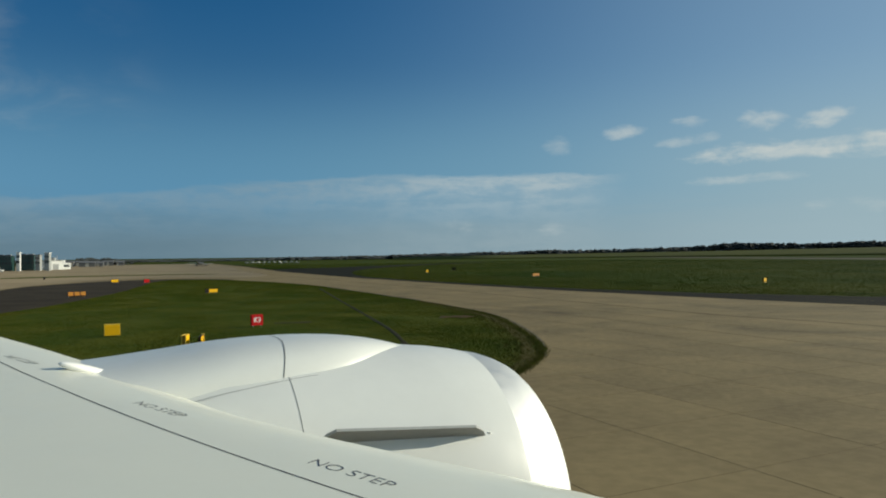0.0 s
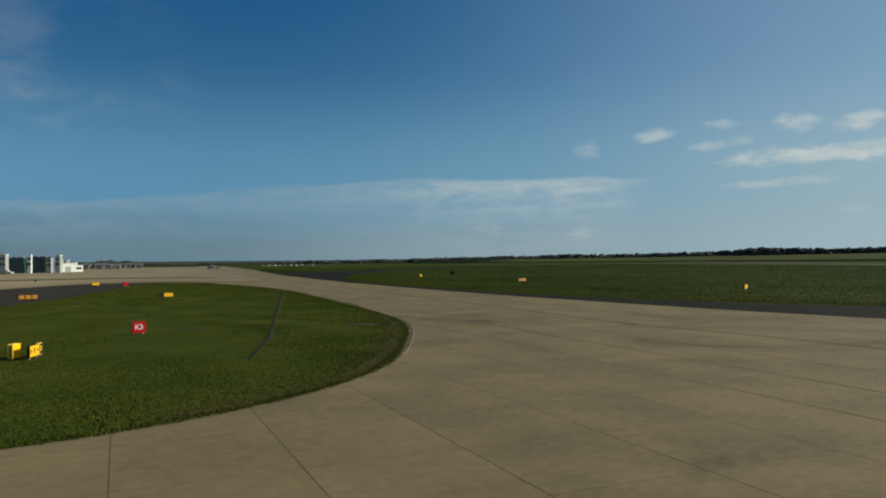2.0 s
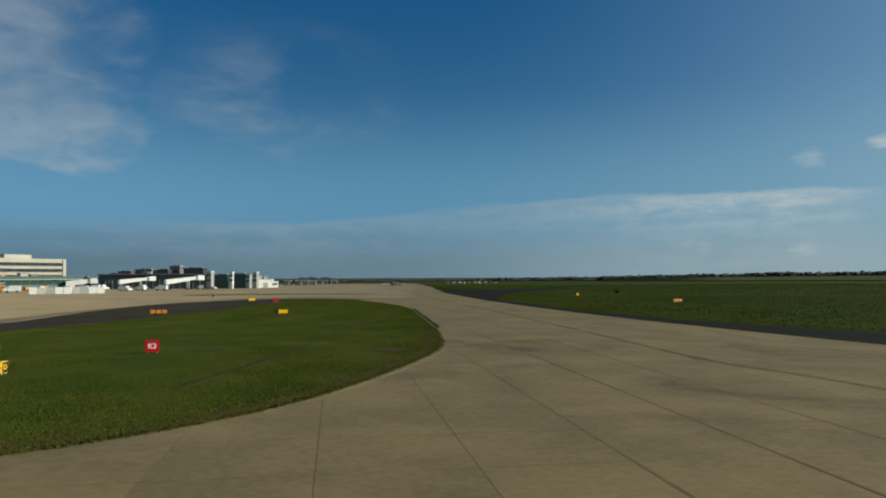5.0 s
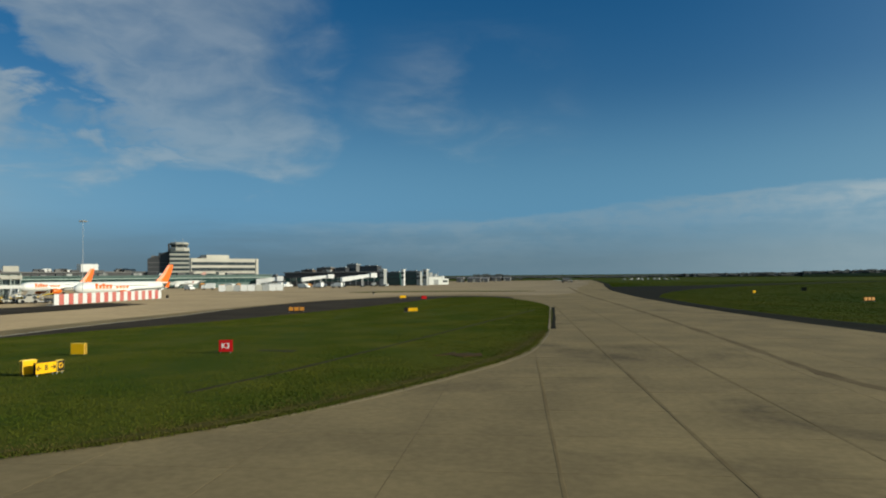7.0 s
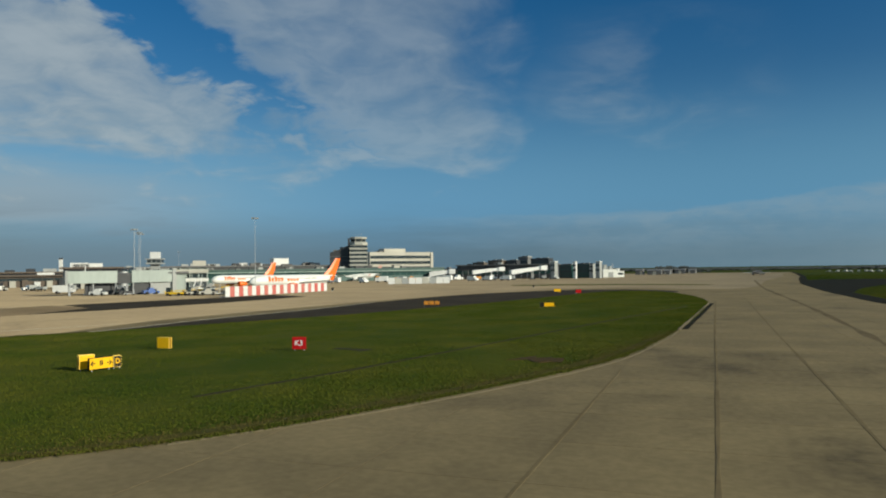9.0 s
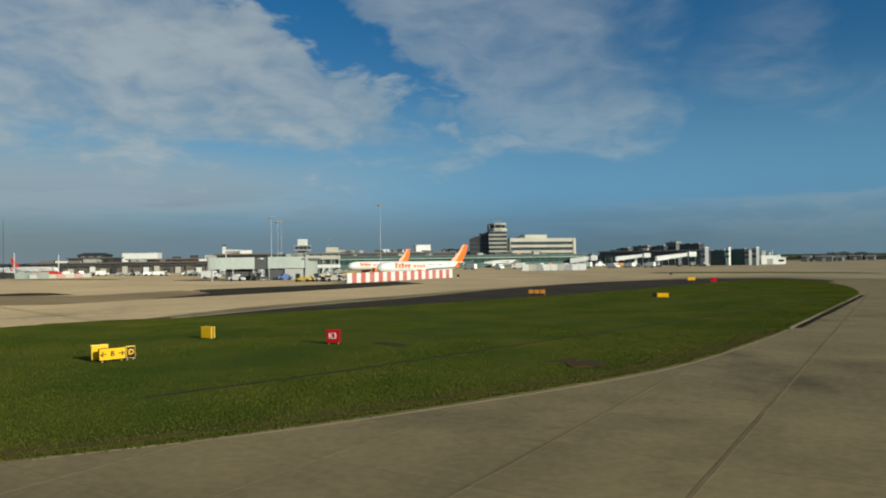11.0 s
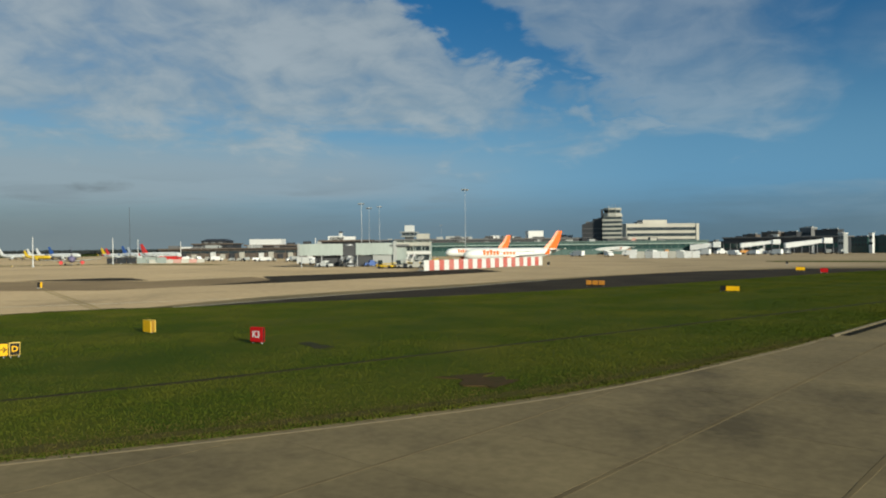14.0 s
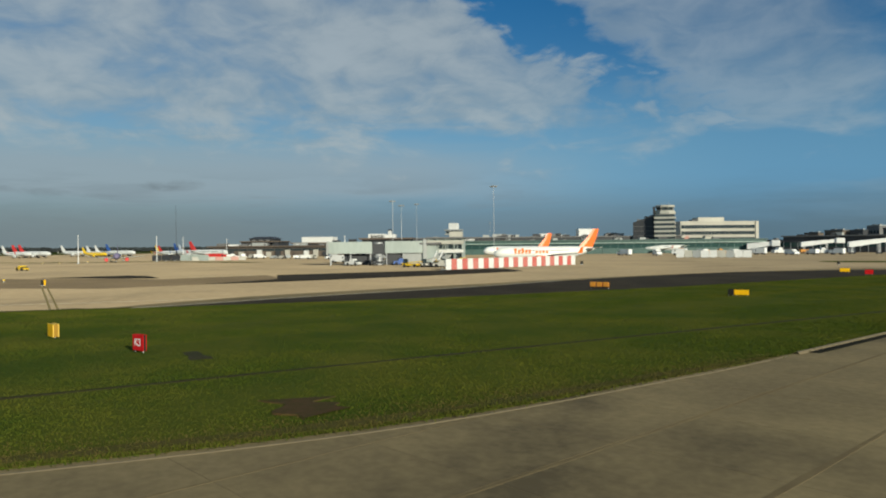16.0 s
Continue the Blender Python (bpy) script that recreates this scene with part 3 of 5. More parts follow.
            pair.append(bm.verts.new(section(x, top + 0.003, half + 0.003, -1.30)[k]))
        rows.append(pair)
    for p, q in zip(rows, rows[1:]):
        bm.faces.new((p[0], p[1], q[1], q[0]))
    part("pylon_seam", bm, M["dark_seal"], wing, "dark fairing joint")

    # main gear under the root
    gear = part("landing_gear", rod((-1.2, 2.9, -5.4), (-1.4, 2.9, -1.9), 0.16, 0.22, 14), M["steel"], wing, "grey main landing gear leg")
    part("bogie_beam", rod((-2.0, 2.9, -5.45), (-0.4, 2.9, -5.45), 0.14), M["steel"], gear)
    for gx in (-1.95, -0.45):
        for gy in (-0.55, 0.55):
            part("wheel", rod((gx, 2.9 + gy - 0.22, -5.45), (gx, 2.9 + gy + 0.22, -5.45), 0.63, sides=24), M["tyre"], gear)

    # strake on the cowl's inboard side
    bm = bmesh.new()
    out = Vector((0, -math.cos(radians(38.5)), math.sin(radians(38.5))))
    c0 = Vector((0, 7.3, 0))
    pts = [(3.34 - 1.50 * k / 24, 1.75, 0.20 * min(1.0, k / 3.0) ** 0.6 + 0.05 * k / 24) for k in range(25)] + [(1.78, 1.75, 0.17), (1.72, 1.75, 0.0)]
    side = Vector((0, out.z, -out.y)) * 0.012
    for s in (1, -1):
        bm.faces.new([bm.verts.new(c0 + Vector((x, 0, -2.52 - 0.073 * x)) + out * (r - 0.03 + h) + side * s) for x, r, h in pts])
    bm.verts.ensure_lookup_table()
    n = len(pts)
    for i in range(n):
        j = (i + 1) % n
        bm.faces.new((bm.verts[i], bm.verts[j], bm.verts[n + j], bm.verts[n + i]))
    part("strake", bm, M["strake_shade"], wing, "thin engine strake in the grey of its shaded side")
    return wing


build_wing()


# ---- airfield signs ----
def sign_box(name, x, y, turn, width, height, mat, label, group="", face="", ink="black", lift=0.14, shell="black", deep=0.24, edge=None):
    """A lit-box sign on short legs; turn: degrees of the way that its face looks."""
    s = thing(name, pose(x, y, 0.05, 0, 0, turn + 90), label, "airfield sign", group)
    half = deep / 2
    part("cabinet", box(-width / 2 + 0.03, -half + 0.02, lift + 0.03, width / 2 - 0.03, half - 0.02, lift + height - 0.03, bevel=0.015), M[shell], s, "painted metal cabinet")
    for side in (-1, 1):
        part("rim", box(-width / 2, side * (half - 0.04), lift, width / 2, side * half, lift + height, bevel=0.012), M[edge or shell], s, "folded metal rim")
        p = part("panel", box(-width / 2 + 0.03, side * (half + 0.003), lift + 0.03, width / 2 - 0.03, side * (half + 0.012), lift + height - 0.03), mat, s)
        if face:
            marks = face.split()
            for k, mark in enumerate(marks):
                tx = letters(mark, height * 0.62, M[ink], "lettering", 0.012)
                tx.parent = p
                off = (k - (len(marks) - 1) / 2) * width * 0.33
                tx.matrix_local = pose(-side * off, side * (half + 0.015), lift + height * 0.5, 90, 0, 0 if side < 0 else 180)
    for lx in (-width * 0.36, width * 0.36):
        part("leg", rod((lx, 0, -0.05), (lx, 0, lift + 0.02), 0.035), M["steel"], s)
    return s


M["sign_side"] = material("sign_side", (0.36, 0.20, 0.02), 0.6, (0.25, 0.14, 0.02), 1.0, 9, 0.7, gloss=0.2)
# rim yellow, paler than the panels to carry the sunlit look of the edges
M["yellow_edge"] = material("yellow_edge", (0.86, 0.62, 0.12), 0.5, (0.75, 0.5, 0.08), 1.0, 9, 0.7)
sign_box("runway_sign", 11.44, 64.1, -78, 1.05, 0.92, M["red"], "red mandatory sign lettered K3 on short legs in the turf", face="K3", ink="sign_white", deep=0.22, edge="red")
sign_box("direction_sign", 0.15, 62.6, -88, 1.13, 0.88, M["yellow"], "plain yellow sign back standing in the turf", lift=0.08, deep=0.37, edge="yellow_edge", shell="sign_side")
sign_box("taxiway_sign", 17.3, 126.0, -72, 1.55, 0.62, M["yellow"], "small yellow taxiway sign with dark lettering in the turf")
sign_box("location_sign", 16.25, 125.66, -72, 0.6, 0.62, M["black"], "small black location sign beside a yellow one")
sign_box("taxiway_sign", 4.85, 193.9, -72, 1.7, 0.7, M["yellow"], "small yellow taxiway sign beside the asphalt shoulder")
sign_box("runway_sign", 11.38, 185.8, -72, 1.3, 0.8, M["red"], "small red mandatory sign beside the far turf")
sign_box("direction_sign", 5.11, 51.27, -14, 1.56, 0.72, M["yellow"], "yellow direction sign lettered with arrows and B", lift=0.14, face="\u2190 B \u2192", deep=0.18)
sign_box("location_sign", 5.37, 52.33, -14, 0.54, 0.72, M["black"], "black location sign lettered D in yellow", lift=0.14, face="D", ink="yellow", deep=0.18, edge="yellow_edge")
sign_box("direction_sign", 4.12, 51.1, -20, 0.95, 0.88, M["yellow"], "yellow sign standing close behind another sign", lift=0.12, deep=0.30, edge="yellow_edge", shell="sign_side")
for (x, y, w) in ((112.8, 97.7, 1.1), (98.8, 217.9, 0.9)):
    sign_box("taxiway_sign", x, y, -75, w, 0.8, M["yellow"], "yellow taxiway sign standing in the rough grass")
sign_box("marker_sign", 120.8, 241.7, -120, 1.5, 1.0, M["black"], "back of a dark sign in the rough grass")


def low_marker(x, y, turn):
    """A row of three amber light boxes on one bar."""
    s = thing("guard_light", pose(x, y, 0.01, 0, 0, turn + 90), "low orange bar of three boxes beside the shoulder", "airfield light")
    part("bar", box(-1.35, -0.1, 0.12, 1.35, 0.1, 0.24, bevel=0.02), M["black"], s)
    for cx in (-0.9, 0.0, 0.9):
        part("lamp_box", box(cx - 0.38, -0.16, 0.24, cx + 0.38, 0.16, 0.85, bevel=0.05), M["fleet_orange"], s)
    for cx in (-1.2, 1.2):
        part("leg", rod((cx, 0, 0), (cx, 0, 0.14), 0.04), M["steel"], s)


M["fleet_orange"] = material("fleet_orange", (0.66, 0.27, 0.02), 0.5, (0.48, 0.2, 0.03), 1.5, 8, 0.8)
low_marker(-2.8, 128.4, -75)
low_marker(102.4, 159.3, -70)


def marker_post(x, y, label="short black and yellow marker box beside the taxiway", size=1.0, front="yellow"):
    s = thing("marker_box", pose(x, y, 0.012, 0, 0, 60) @ Matrix.Diagonal((size, size, size, 1)), label, "airfield marker")
    part("back", box(-0.45, -0.15, 0.08, 0.12, 0.15, 1.2, bevel=0.02), M["black"], s)
    part("front", box(0.124, -0.16, 0.08, 0.45, 0.16, 1.22, bevel=0.02), M[front], s)
    part("foot", box(-0.5, -0.25, 0.0, 0.5, 0.25, 0.08), M["steel"], s)


marker_post(-74.6, 80.7, "slim black and amber marker box beside the taxiway", 0.75)
marker_post(-107.0, 68.0)
marker_post(-66.5, 210.5, "small black marker box at the barrier's end", 0.8, "black")
marker_post(-12.0, 240.0, "small black marker box on the far apron", 0.7, "black")


# ---- red and white blast barrier ----
def build_barrier():
    a, b = Vector((-69.2, 162.7, 0)), Vector((-67.6, 209.0, 0))
    ang = math.degrees(math.atan2(b.y - a.y, b.x - a.x))
    fence = thing("blast_barrier", pose(a.x, a.y, 0.008, 0, 0, ang), "long hoarding of alternating red and white upright panels", "barrier")
    count = 27
    w = (b - a).length / count
    meshes = {}
    for k in range(count):
        mat = M["fence_red"] if k % 2 else M["white_paint"]
        if k % 2 not in meshes:
            ob = part("panel", box(0.015, -0.06, 0.05, w - 0.015, 0.06, 2.5, bevel=0.02), mat, fence)
            meshes[k % 2] = ob.data
        else:
            ob = new("panel", meshes[k % 2])
            ob.parent = fence
        ob.location = (k * w, 0, 0)
    brace = None
    for k in range(0, count + 1, 3):
        if brace is None:
            bm = rod((0, 0.05, 2.2), (0, 1.5, 0.03), 0.05)
            brace = part("brace", box(-0.3, 0.1, 0.0, 0.3, 1.7, 0.1, bm), M["steel"], fence).data
        else:
            o = new("brace", brace)
            o.parent = fence
            o.location = (k * w, 0, 0)


build_barrier()


# ---- parked airliners ----
def airliner(x, y, heading, size, body, fin, label, engine=None, stripe=None, stretch=1.0, group="parked airliners"):
    """A twin-jet of the usual narrow-body shape; local x runs to the nose, from the tail's end at 0."""
    L = 33.8 * size * stretch
    a = thing("parked_airliner", pose(x, y, 0.008, 0, 0, heading), label, "airliner", group)
    s = size
    R = 1.98 * s
    zc = 3.75 * s
    rows = [(0.0, 0.12, 1.15), (0.04, 0.30, 0.95), (0.12, 0.62, 0.55), (0.2, 0.86, 0.22), (0.28, 0.98, 0.04), (0.36, 1, 0), (0.86, 1, 0), (0.91, 0.95, -0.03), (0.95, 0.82, -0.1), (0.98, 0.58, -0.22), (0.995, 0.25, -0.36), (1.0, 0.06, -0.42)]
    rings = [[(f * L, R * k * math.cos(2 * math.pi * i / 24), zc + dz * s + R * k * math.sin(2 * math.pi * i / 24)) for i in range(24)] for f, k, dz in rows]
    part("fuselage", loft(rings), body, a, smooth=True)
    for side in (1, -1):
        bm = bmesh.new()
        for k in range(28):
            cx = L * (0.30 + 0.018 * k)
            box(cx, side * R * 0.965, zc + 0.45 * s, cx + 0.25 * s, side * (R * 0.982 + 0.02), zc + 0.8 * s, bm)
        tagged(part("cabin_windows", bm, M["glass"], a), kind="stuff")

        def slab(root, tip, thick, name, mat):
            ring = lambda q, c, t: [(q[0], q[1], q[2]), (q[0] - 0.3 * c, q[1], q[2] + t), (q[0] - c, q[1], q[2]), (q[0] - 0.3 * c, q[1], q[2] - t)]
            return part(name, loft([ring(*root, thick), ring(*tip, thick * 0.4)]), mat, a)

        slab(((0.62 * L, side * R * 0.8, zc - 1.1 * s), 6.2 * s), ((0.42 * L, side * 16.5 * s, zc - 0.1 * s), 1.7 * s), 0.35 * s, "wing", M["aero_grey"])
        slab(((0.13 * L, side * 0.5 * s, zc + 1.0 * s), 3.6 * s), ((0.05 * L, side * 6.1 * s, zc + 1.5 * s), 1.4 * s), 0.16 * s, "tailplane", M["aero_grey"])
        tip = (0.42 * L, side * 16.5 * s, zc - 0.1 * s)
        part("winglet", loft([[(tip[0], tip[1], tip[2]), (tip[0] - 1.6 * s, tip[1], tip[2]), (tip[0] - 1.6 * s, tip[1] + side * 0.06, tip[2])], [(tip[0] - 1.0 * s, tip[1] + side * 0.4 * s, tip[2] + 1.8 * s), (tip[0] - 1.8 * s, tip[1] + side * 0.4 * s, tip[2] + 1.8 * s), (tip[0] - 1.8 * s, tip[1] + side * 0.46 * s, tip[2] + 1.8 * s)]]), fin, a)
        eng = spin([(2.4 * s, 0.85 * s), (2.6 * s, 1.0 * s), (2.0 * s, 1.15 * s), (0.8 * s, 1.18 * s), (-0.6 * s, 1.0 * s), (-1.6 * s, 0.6 * s), (-1.7 * s, 0.1 * s)], 20)
        e = part("engine", eng, engine or body, a, smooth=True)
        e.location = (0.60 * L, side * 5.75 * s, 1.75 * s)
        bm = bmesh.new()
        bmesh.ops.create_circle(bm, cap_ends=True, segments=20, radius=0.9 * s, matrix=pose(2.3 * s, 0, 0, 0, 90, 0))
        part("intake", bm, engine or M["black"], e)
        part("pylon", box(0.52 * L, side * 5.65 * s, 2.7 * s, 0.62 * L, side * 5.85 * s, 3.3 * s), body, a)
        g = rod((0.47 * L, side * 3.6 * s, 0.4 * s), (0.47 * L, side * 3.4 * s, 2.8 * s), 0.13 * s)
        gear = part("landing_gear", g, M["steel"], a)
        for off in (-0.35, 0.35):
            part("wheel", rod((0.47 * L, side * 3.6 * s + off * s - 0.14 * s, 0.55 * s), (0.47 * L, side * 3.6 * s + off * s + 0.14 * s, 0.55 * s), 0.55 * s, sides=16), M["tyre"], gear)
    finrow = [((0.175 * L, 0, zc + 1.55 * s), 5.4 * s), ((0.085 * L, 0, zc + 4.6 * s), 3.6 * s), ((0.02 * L, 0, zc + 7.75 * s), 2.2 * s)]
    rings = []
    for q, c in finrow:
        t = 0.045 * c
        rings.append([(q[0], 0, q[2]), (q[0] - 0.35 * c, t, q[2]), (q[0] - c, 0.02, q[2]), (q[0] - c, -0.02, q[2]), (q[0] - 0.35 * c, -t, q[2])])
    part("tail_fin", loft(rings), fin, a, "coloured tail fin")
    nose_gear = part("nose_gear", rod((0.87 * L, 0, 0.35 * s), (0.87 * L, 0, 2.2 * s), 0.1 * s), M["steel"], a)
    for off in (-0.22, 0.22):
        part("wheel", rod((0.87 * L, off * s - 0.1 * s, 0.36 * s), (0.87 * L, off * s + 0.1 * s, 0.36 * s), 0.36 * s, sides=14), M["tyre"], nose_gear)
    part("cockpit_windows", loft([[(0.967 * L, R * 0.74 * math.cos(t), zc + 0.42 * s) for t in (-1.3, -0.6, 0.6, 1.3)], [(0.955 * L, R * 0.80 * math.cos(t) * 0.9, zc + 0.95 * s) for t in (-1.3, -0.6, 0.6, 1.3)]], closed=False), M["glass"], a)
    if stripe:
        # bold marks in the livery's colour along the forward body
        for side in (1, -1):
            for k in range(10):
                cx = L * (0.50 + 0.034 * k)
                h = (0.85, 0.8, 0.85, 0.8, 0.0, 1.25, 1.25, 1.65, 1.25, 1.65)[k]
                if h:
                    part("livery_mark", box(cx, side * R * 0.955, zc - 0.25 * s, cx + 0.023 * L, side * (R * 1.0 + 0.03), zc + (h - 0.25) * s), stripe, a)
    return a


airliner(-73.6, 226.5, 245, 0.87, M["aero_white"], M["orange"], "white airliner with a bright orange tail fin parked behind the barrier", engine=M["orange"], stripe=M["orange"], stretch=1.08)
airliner(-126.6, 270.5, 245, 0.84, M["aero_white"], M["orange"], "white airliner with an orange tail fin parked near the pier", engine=M["orange"], stripe=M["orange"], stretch=0.95)
airliner(-310.0, 208.0, 22, 0.72, M["white_paint"], M["fleet_red"], "silver-white airliner with a bright red tail fin", engine=M["fleet_red"])
airliner(-251.0, 151.8, -20, 0.63, M["purple"], M["purple"], "grey-purple airliner with red engine covers facing the taxiway", engine=M["fleet_red"])
M["fleet_pale"] = material("fleet_pale", (0.55, 0.60, 0.66), 0.4, (0.45, 0.50, 0.56), 0.4, 4, 0.6)
for (x, y, h, size, body, fin, what) in ((-424, 147, 30, 0.62, "white_paint", "white_paint", "white"), (-432, 154, 30, 0.66, "white_paint", "fleet_red", "red"), (-421, 155, 30, 0.66, "white_paint", "fleet_red", "red"), (-453, 186, 28, 0.62, "white_paint", "white_paint", "white"), (-397, 182, 30, 0.50, "fleet_yellow", "fleet_yellow", "yellow"), (-426, 193, 28, 0.58, "white_paint", "white_paint", "white"), (-420, 196, 28, 0.60, "white_paint", "white_paint", "white"), (-403, 197, 25, 0.66, "white_paint", "blue", "blue"), (-389, 221, 20, 0.58, "white_paint", "fleet_yellow", "yellow"), (-364, 213, 20, 0.56, "white_paint", "fleet_red", "red"), (-359, 220, 20, 0.66, "white_paint", "blue", "blue"), (-343, 216, 15, 0.60, "white_paint", "fleet_pale", "pale blue")):
    airliner(x, y, h, size, M[body], M[fin], "distant " + ("yellow" if body == "fleet_yellow" else "white") + " airliner with a " + what + " tail fin", group="distant parked airliners")
airliner(-138.5, 397.0, 222, 0.76, M["white_paint"], M["faded_red"], "white airliner with a small red tail fin at the green pier")


# ---- buildings ----
def frame_of(x, y, ang, z=0.0):
    return pose(x, y, z, 0, 0, ang)


def band_windows(parent, x0, x1, y, z0, z1, count, name="window", gap=0.12):
    """A row of recessed panes in the face y, each with its own frame post."""
    w = (x1 - x0) / count
    pane = None
    for k in range(count):
        if pane is None:
            o = part(name, box(gap, -0.05, 0, w - gap, 0.08, z1 - z0), M["glass"], parent)
            pane = o.data
        else:
            o = new(name, pane)
            o.parent = parent
        o.location = (x0 + k * w, y, z0)


def control_tower():
    # the stepped office tower with a glazed cab on top; local -y faces the taxiway
    t = thing("control_tower", frame_of(-161.3, 414.5, 28, 0.0), "cream control tower with dark window bands and glazed top cab", "control tower")
    part("shaft", box(-5.0, -6.0, 0, 5.2, 8.0, 21.0), M["tower_stone"], t)
    part("dark_wing", loft([[(-17.0, yy, 0), (-5.05, yy, 0), (-5.05, yy, 21.0), (-7.4, yy, 20.6), (-11.5, yy, 18.6), (-17.0, yy, 16.8)] for yy in (-2.0, 9.0)]), M["dark_clad"], t, "dark side wing")
    for k in range(5):
        part("wing_rail", box(-17.1, -2.12, 4.0 + 2.6 * k, -5.4, -1.95, 4.25 + 2.6 * k), M["roof_grey"], t)
    part("stair_tower", box(-6.2, -3.0, 20.4, -5.0, -0.6, 25.4, bevel=0.08), M["dark_clad"], t)
    for k in range(6):
        z = 6.2 + 2.45 * k
        part("spandrel", box(-5.4, -6.5, z, 5.6, 8.4, z + 1.15, bevel=0.08), M["tower_stone"], t)
        part("window_band", box(-5.1, -6.12, z + 1.15, 5.3, -6.02, z + 2.45), M["glass"], t, "dark window band")
        part("window_band", box(5.22, -6.0, z + 1.15, 5.32, 8.0, z + 2.45), M["glass"], t, "dark window band")
    rings = []
    for z, k in ((20.9, 1.0), (21.6, 1.04), (23.0, 0.96), (23.2, 0.80)):
        rings.append([(5.6 * k * math.cos(radians(45 * i + 22.5)) * 1.05 + 0.1, 7.2 * k * math.sin(radians(45 * i + 22.5)) * 1.05 + 1, z) for i in range(8)])
    part("collar", loft(rings), M["tower_stone"], t)
    rings = [[(4.5 * k * math.cos(radians(45 * i + 22.5)) + 0.1, 4.5 * k * math.sin(radians(45 * i + 22.5)) + 1, z) for i in range(8)] for z, k in ((23.2, 1.0), (25.0, 1.12))]
    cab = part("cab", loft(rings), M["glass"], t, "glazed control cab")
    for i in range(8):
        c, s_ = math.cos(radians(45 * i + 22.5)), math.sin(radians(45 * i + 22.5))
        part("mullion", rod((4.52 * c + 0.1, 4.52 * s_ + 1, 23.2), (5.08 * c + 0.1, 5.08 * s_ + 1, 25.0), 0.12, sides=6), M["tower_stone"], cab)
    rings = [[(5.5 * k * math.cos(radians(45 * i + 22.5)) + 0.1, 5.5 * k * math.sin(radians(45 * i + 22.5)) + 1, z) for i in range(8)] for z, k in ((25.0, 1.0), (25.9, 1.0), (26.2, 0.9))]
    part("cab_roof", loft(rings), M["tower_stone"], t)
    for i in range(3):
        part("aerial", rod((-2 + 2 * i, 1, 26.1), (-2 + 2 * i, 1, 27.6 + 0.4 * i), 0.06), M["steel"], t)
    for i in range(2):
        part("roof_plant", box(-15 + 4 * i, 1, 17.0 + 1.6 * i, -12.5 + 4 * i, 5, 18.6 + 1.6 * i), M["roof_grey"], t)


control_tower()


def office_block():
    b = thing("office_block", frame_of(-165.0, 438.0, 53), "long cream office block with rows of dark windows", "building")
    part("body", box(0, 0, 0, 47, 14, 16.9), M["cream"], b)
    part("roof_house", box(12, 3, 16.9, 28, 11, 19.9, bevel=0.1), M["cream"], b, "cream rooftop plant room")
    part("roof_house", box(9, 4, 16.9, 12, 9, 18.6), M["dark_clad"], b)
    part("parapet", box(-0.2, -0.25, 16.9, 47.2, 14.2, 17.6), M["cream"], b)
    part("end_fin", box(45.5, -0.6, 0, 47.3, 0.0, 17.6), M["cream"], b)
    for f in range(4):
        z = 2.6 + 3.6 * f
        part("sill", box(-0.1, -0.35, z - 0.35, 45.4, 0, z - 0.05), M["cream"], b)
        band_windows(b, 0.3, 45.3, -0.02, z, z + 1.95, 22, gap=0.05)


office_block()


def long_pier(name, x, y, ang, length, depth, height, glaze, wall, label, bays, roof="roof_grey", z_glass=(2.6, 5.0), legs=False, posts="steel", eave=""):
    """A low pier: roof slab with overhang, wall, and a glazed band of separate panes."""
    b = thing(name, frame_of(x, y, ang), label, "building")
    low = 2.4 if legs else 0.0
    part("wall", box(0, 0.3, low, length, depth, height - 0.6), M[wall], b)
    part("roof", box(-0.8, -0.9, height - 0.6, length + 0.8, depth + 0.8, height, bevel=0.06), M[roof], b)
    part("plinth", box(0, 0.1, low, length, 0.3, z_glass[0]), M[wall], b)
    w = length / bays
    pane = post = None
    for k in range(bays):
        if pane is None:
            o = part("pane", box(0.1, 0.08, z_glass[0] + 0.05, w - 0.1, 0.28, z_glass[1]), M[glaze], b)
            pane = o.data
            q = part("post", box(-0.1, -0.05, low if not legs else 0.0, 0.1, 0.3, height - 0.6), M[posts], b)
            post = q.data
        else:
            o, q = new("pane", pane), new("post", post)
            o.parent = q.parent = b
        o.location = q.location = (k * w, 0, 0)
    rng = random.Random(int(length * 7))
    for k in range(int(length / 9)):
        px = rng.uniform(1, length - 6)
        part("roof_plant", box(px, 3, height, px + rng.uniform(1.0, 4.5), 6, height + rng.uniform(0.4, 1.3)), rng.choice((M["cladding"], M["dark_clad"], M["roof_grey"])), b)
    part("fascia", box(0, -0.12, z_glass[1] + 0.05, length, 0.29, height - 0.62), M[wall], b)
    if eave:
        part("eave", box(-0.4, -1.0, z_glass[1] - 0.1, length + 0.4, -0.16, z_glass[1] + 0.35, bevel=0.05), M[eave], b, "pale eave strip")
    return b


long_pier("green_pier", -232, 300, 46, 175, 16, 7.2, "green_glass", "teal", "long low pier with green glass bands", 44, roof="teal", z_glass=(2.8, 5.4), posts="teal", eave="mint")
long_pier("terminal_wing", -262, 318, 46, 150, 20, 9.4, "glass", "dark_clad", "dark low terminal wing behind the green pier", 30)
long_pier("dark_pier", -104, 432, -2, 58, 18, 8.4, "green_glass", "dark_clad", "dark pier with black roofs behind white airbridges", 16)
long_pier("pier_link", -128, 452, -8, 52, 14, 6.4, "green_glass", "dark_clad", "low dark link building beside the offices", 14)


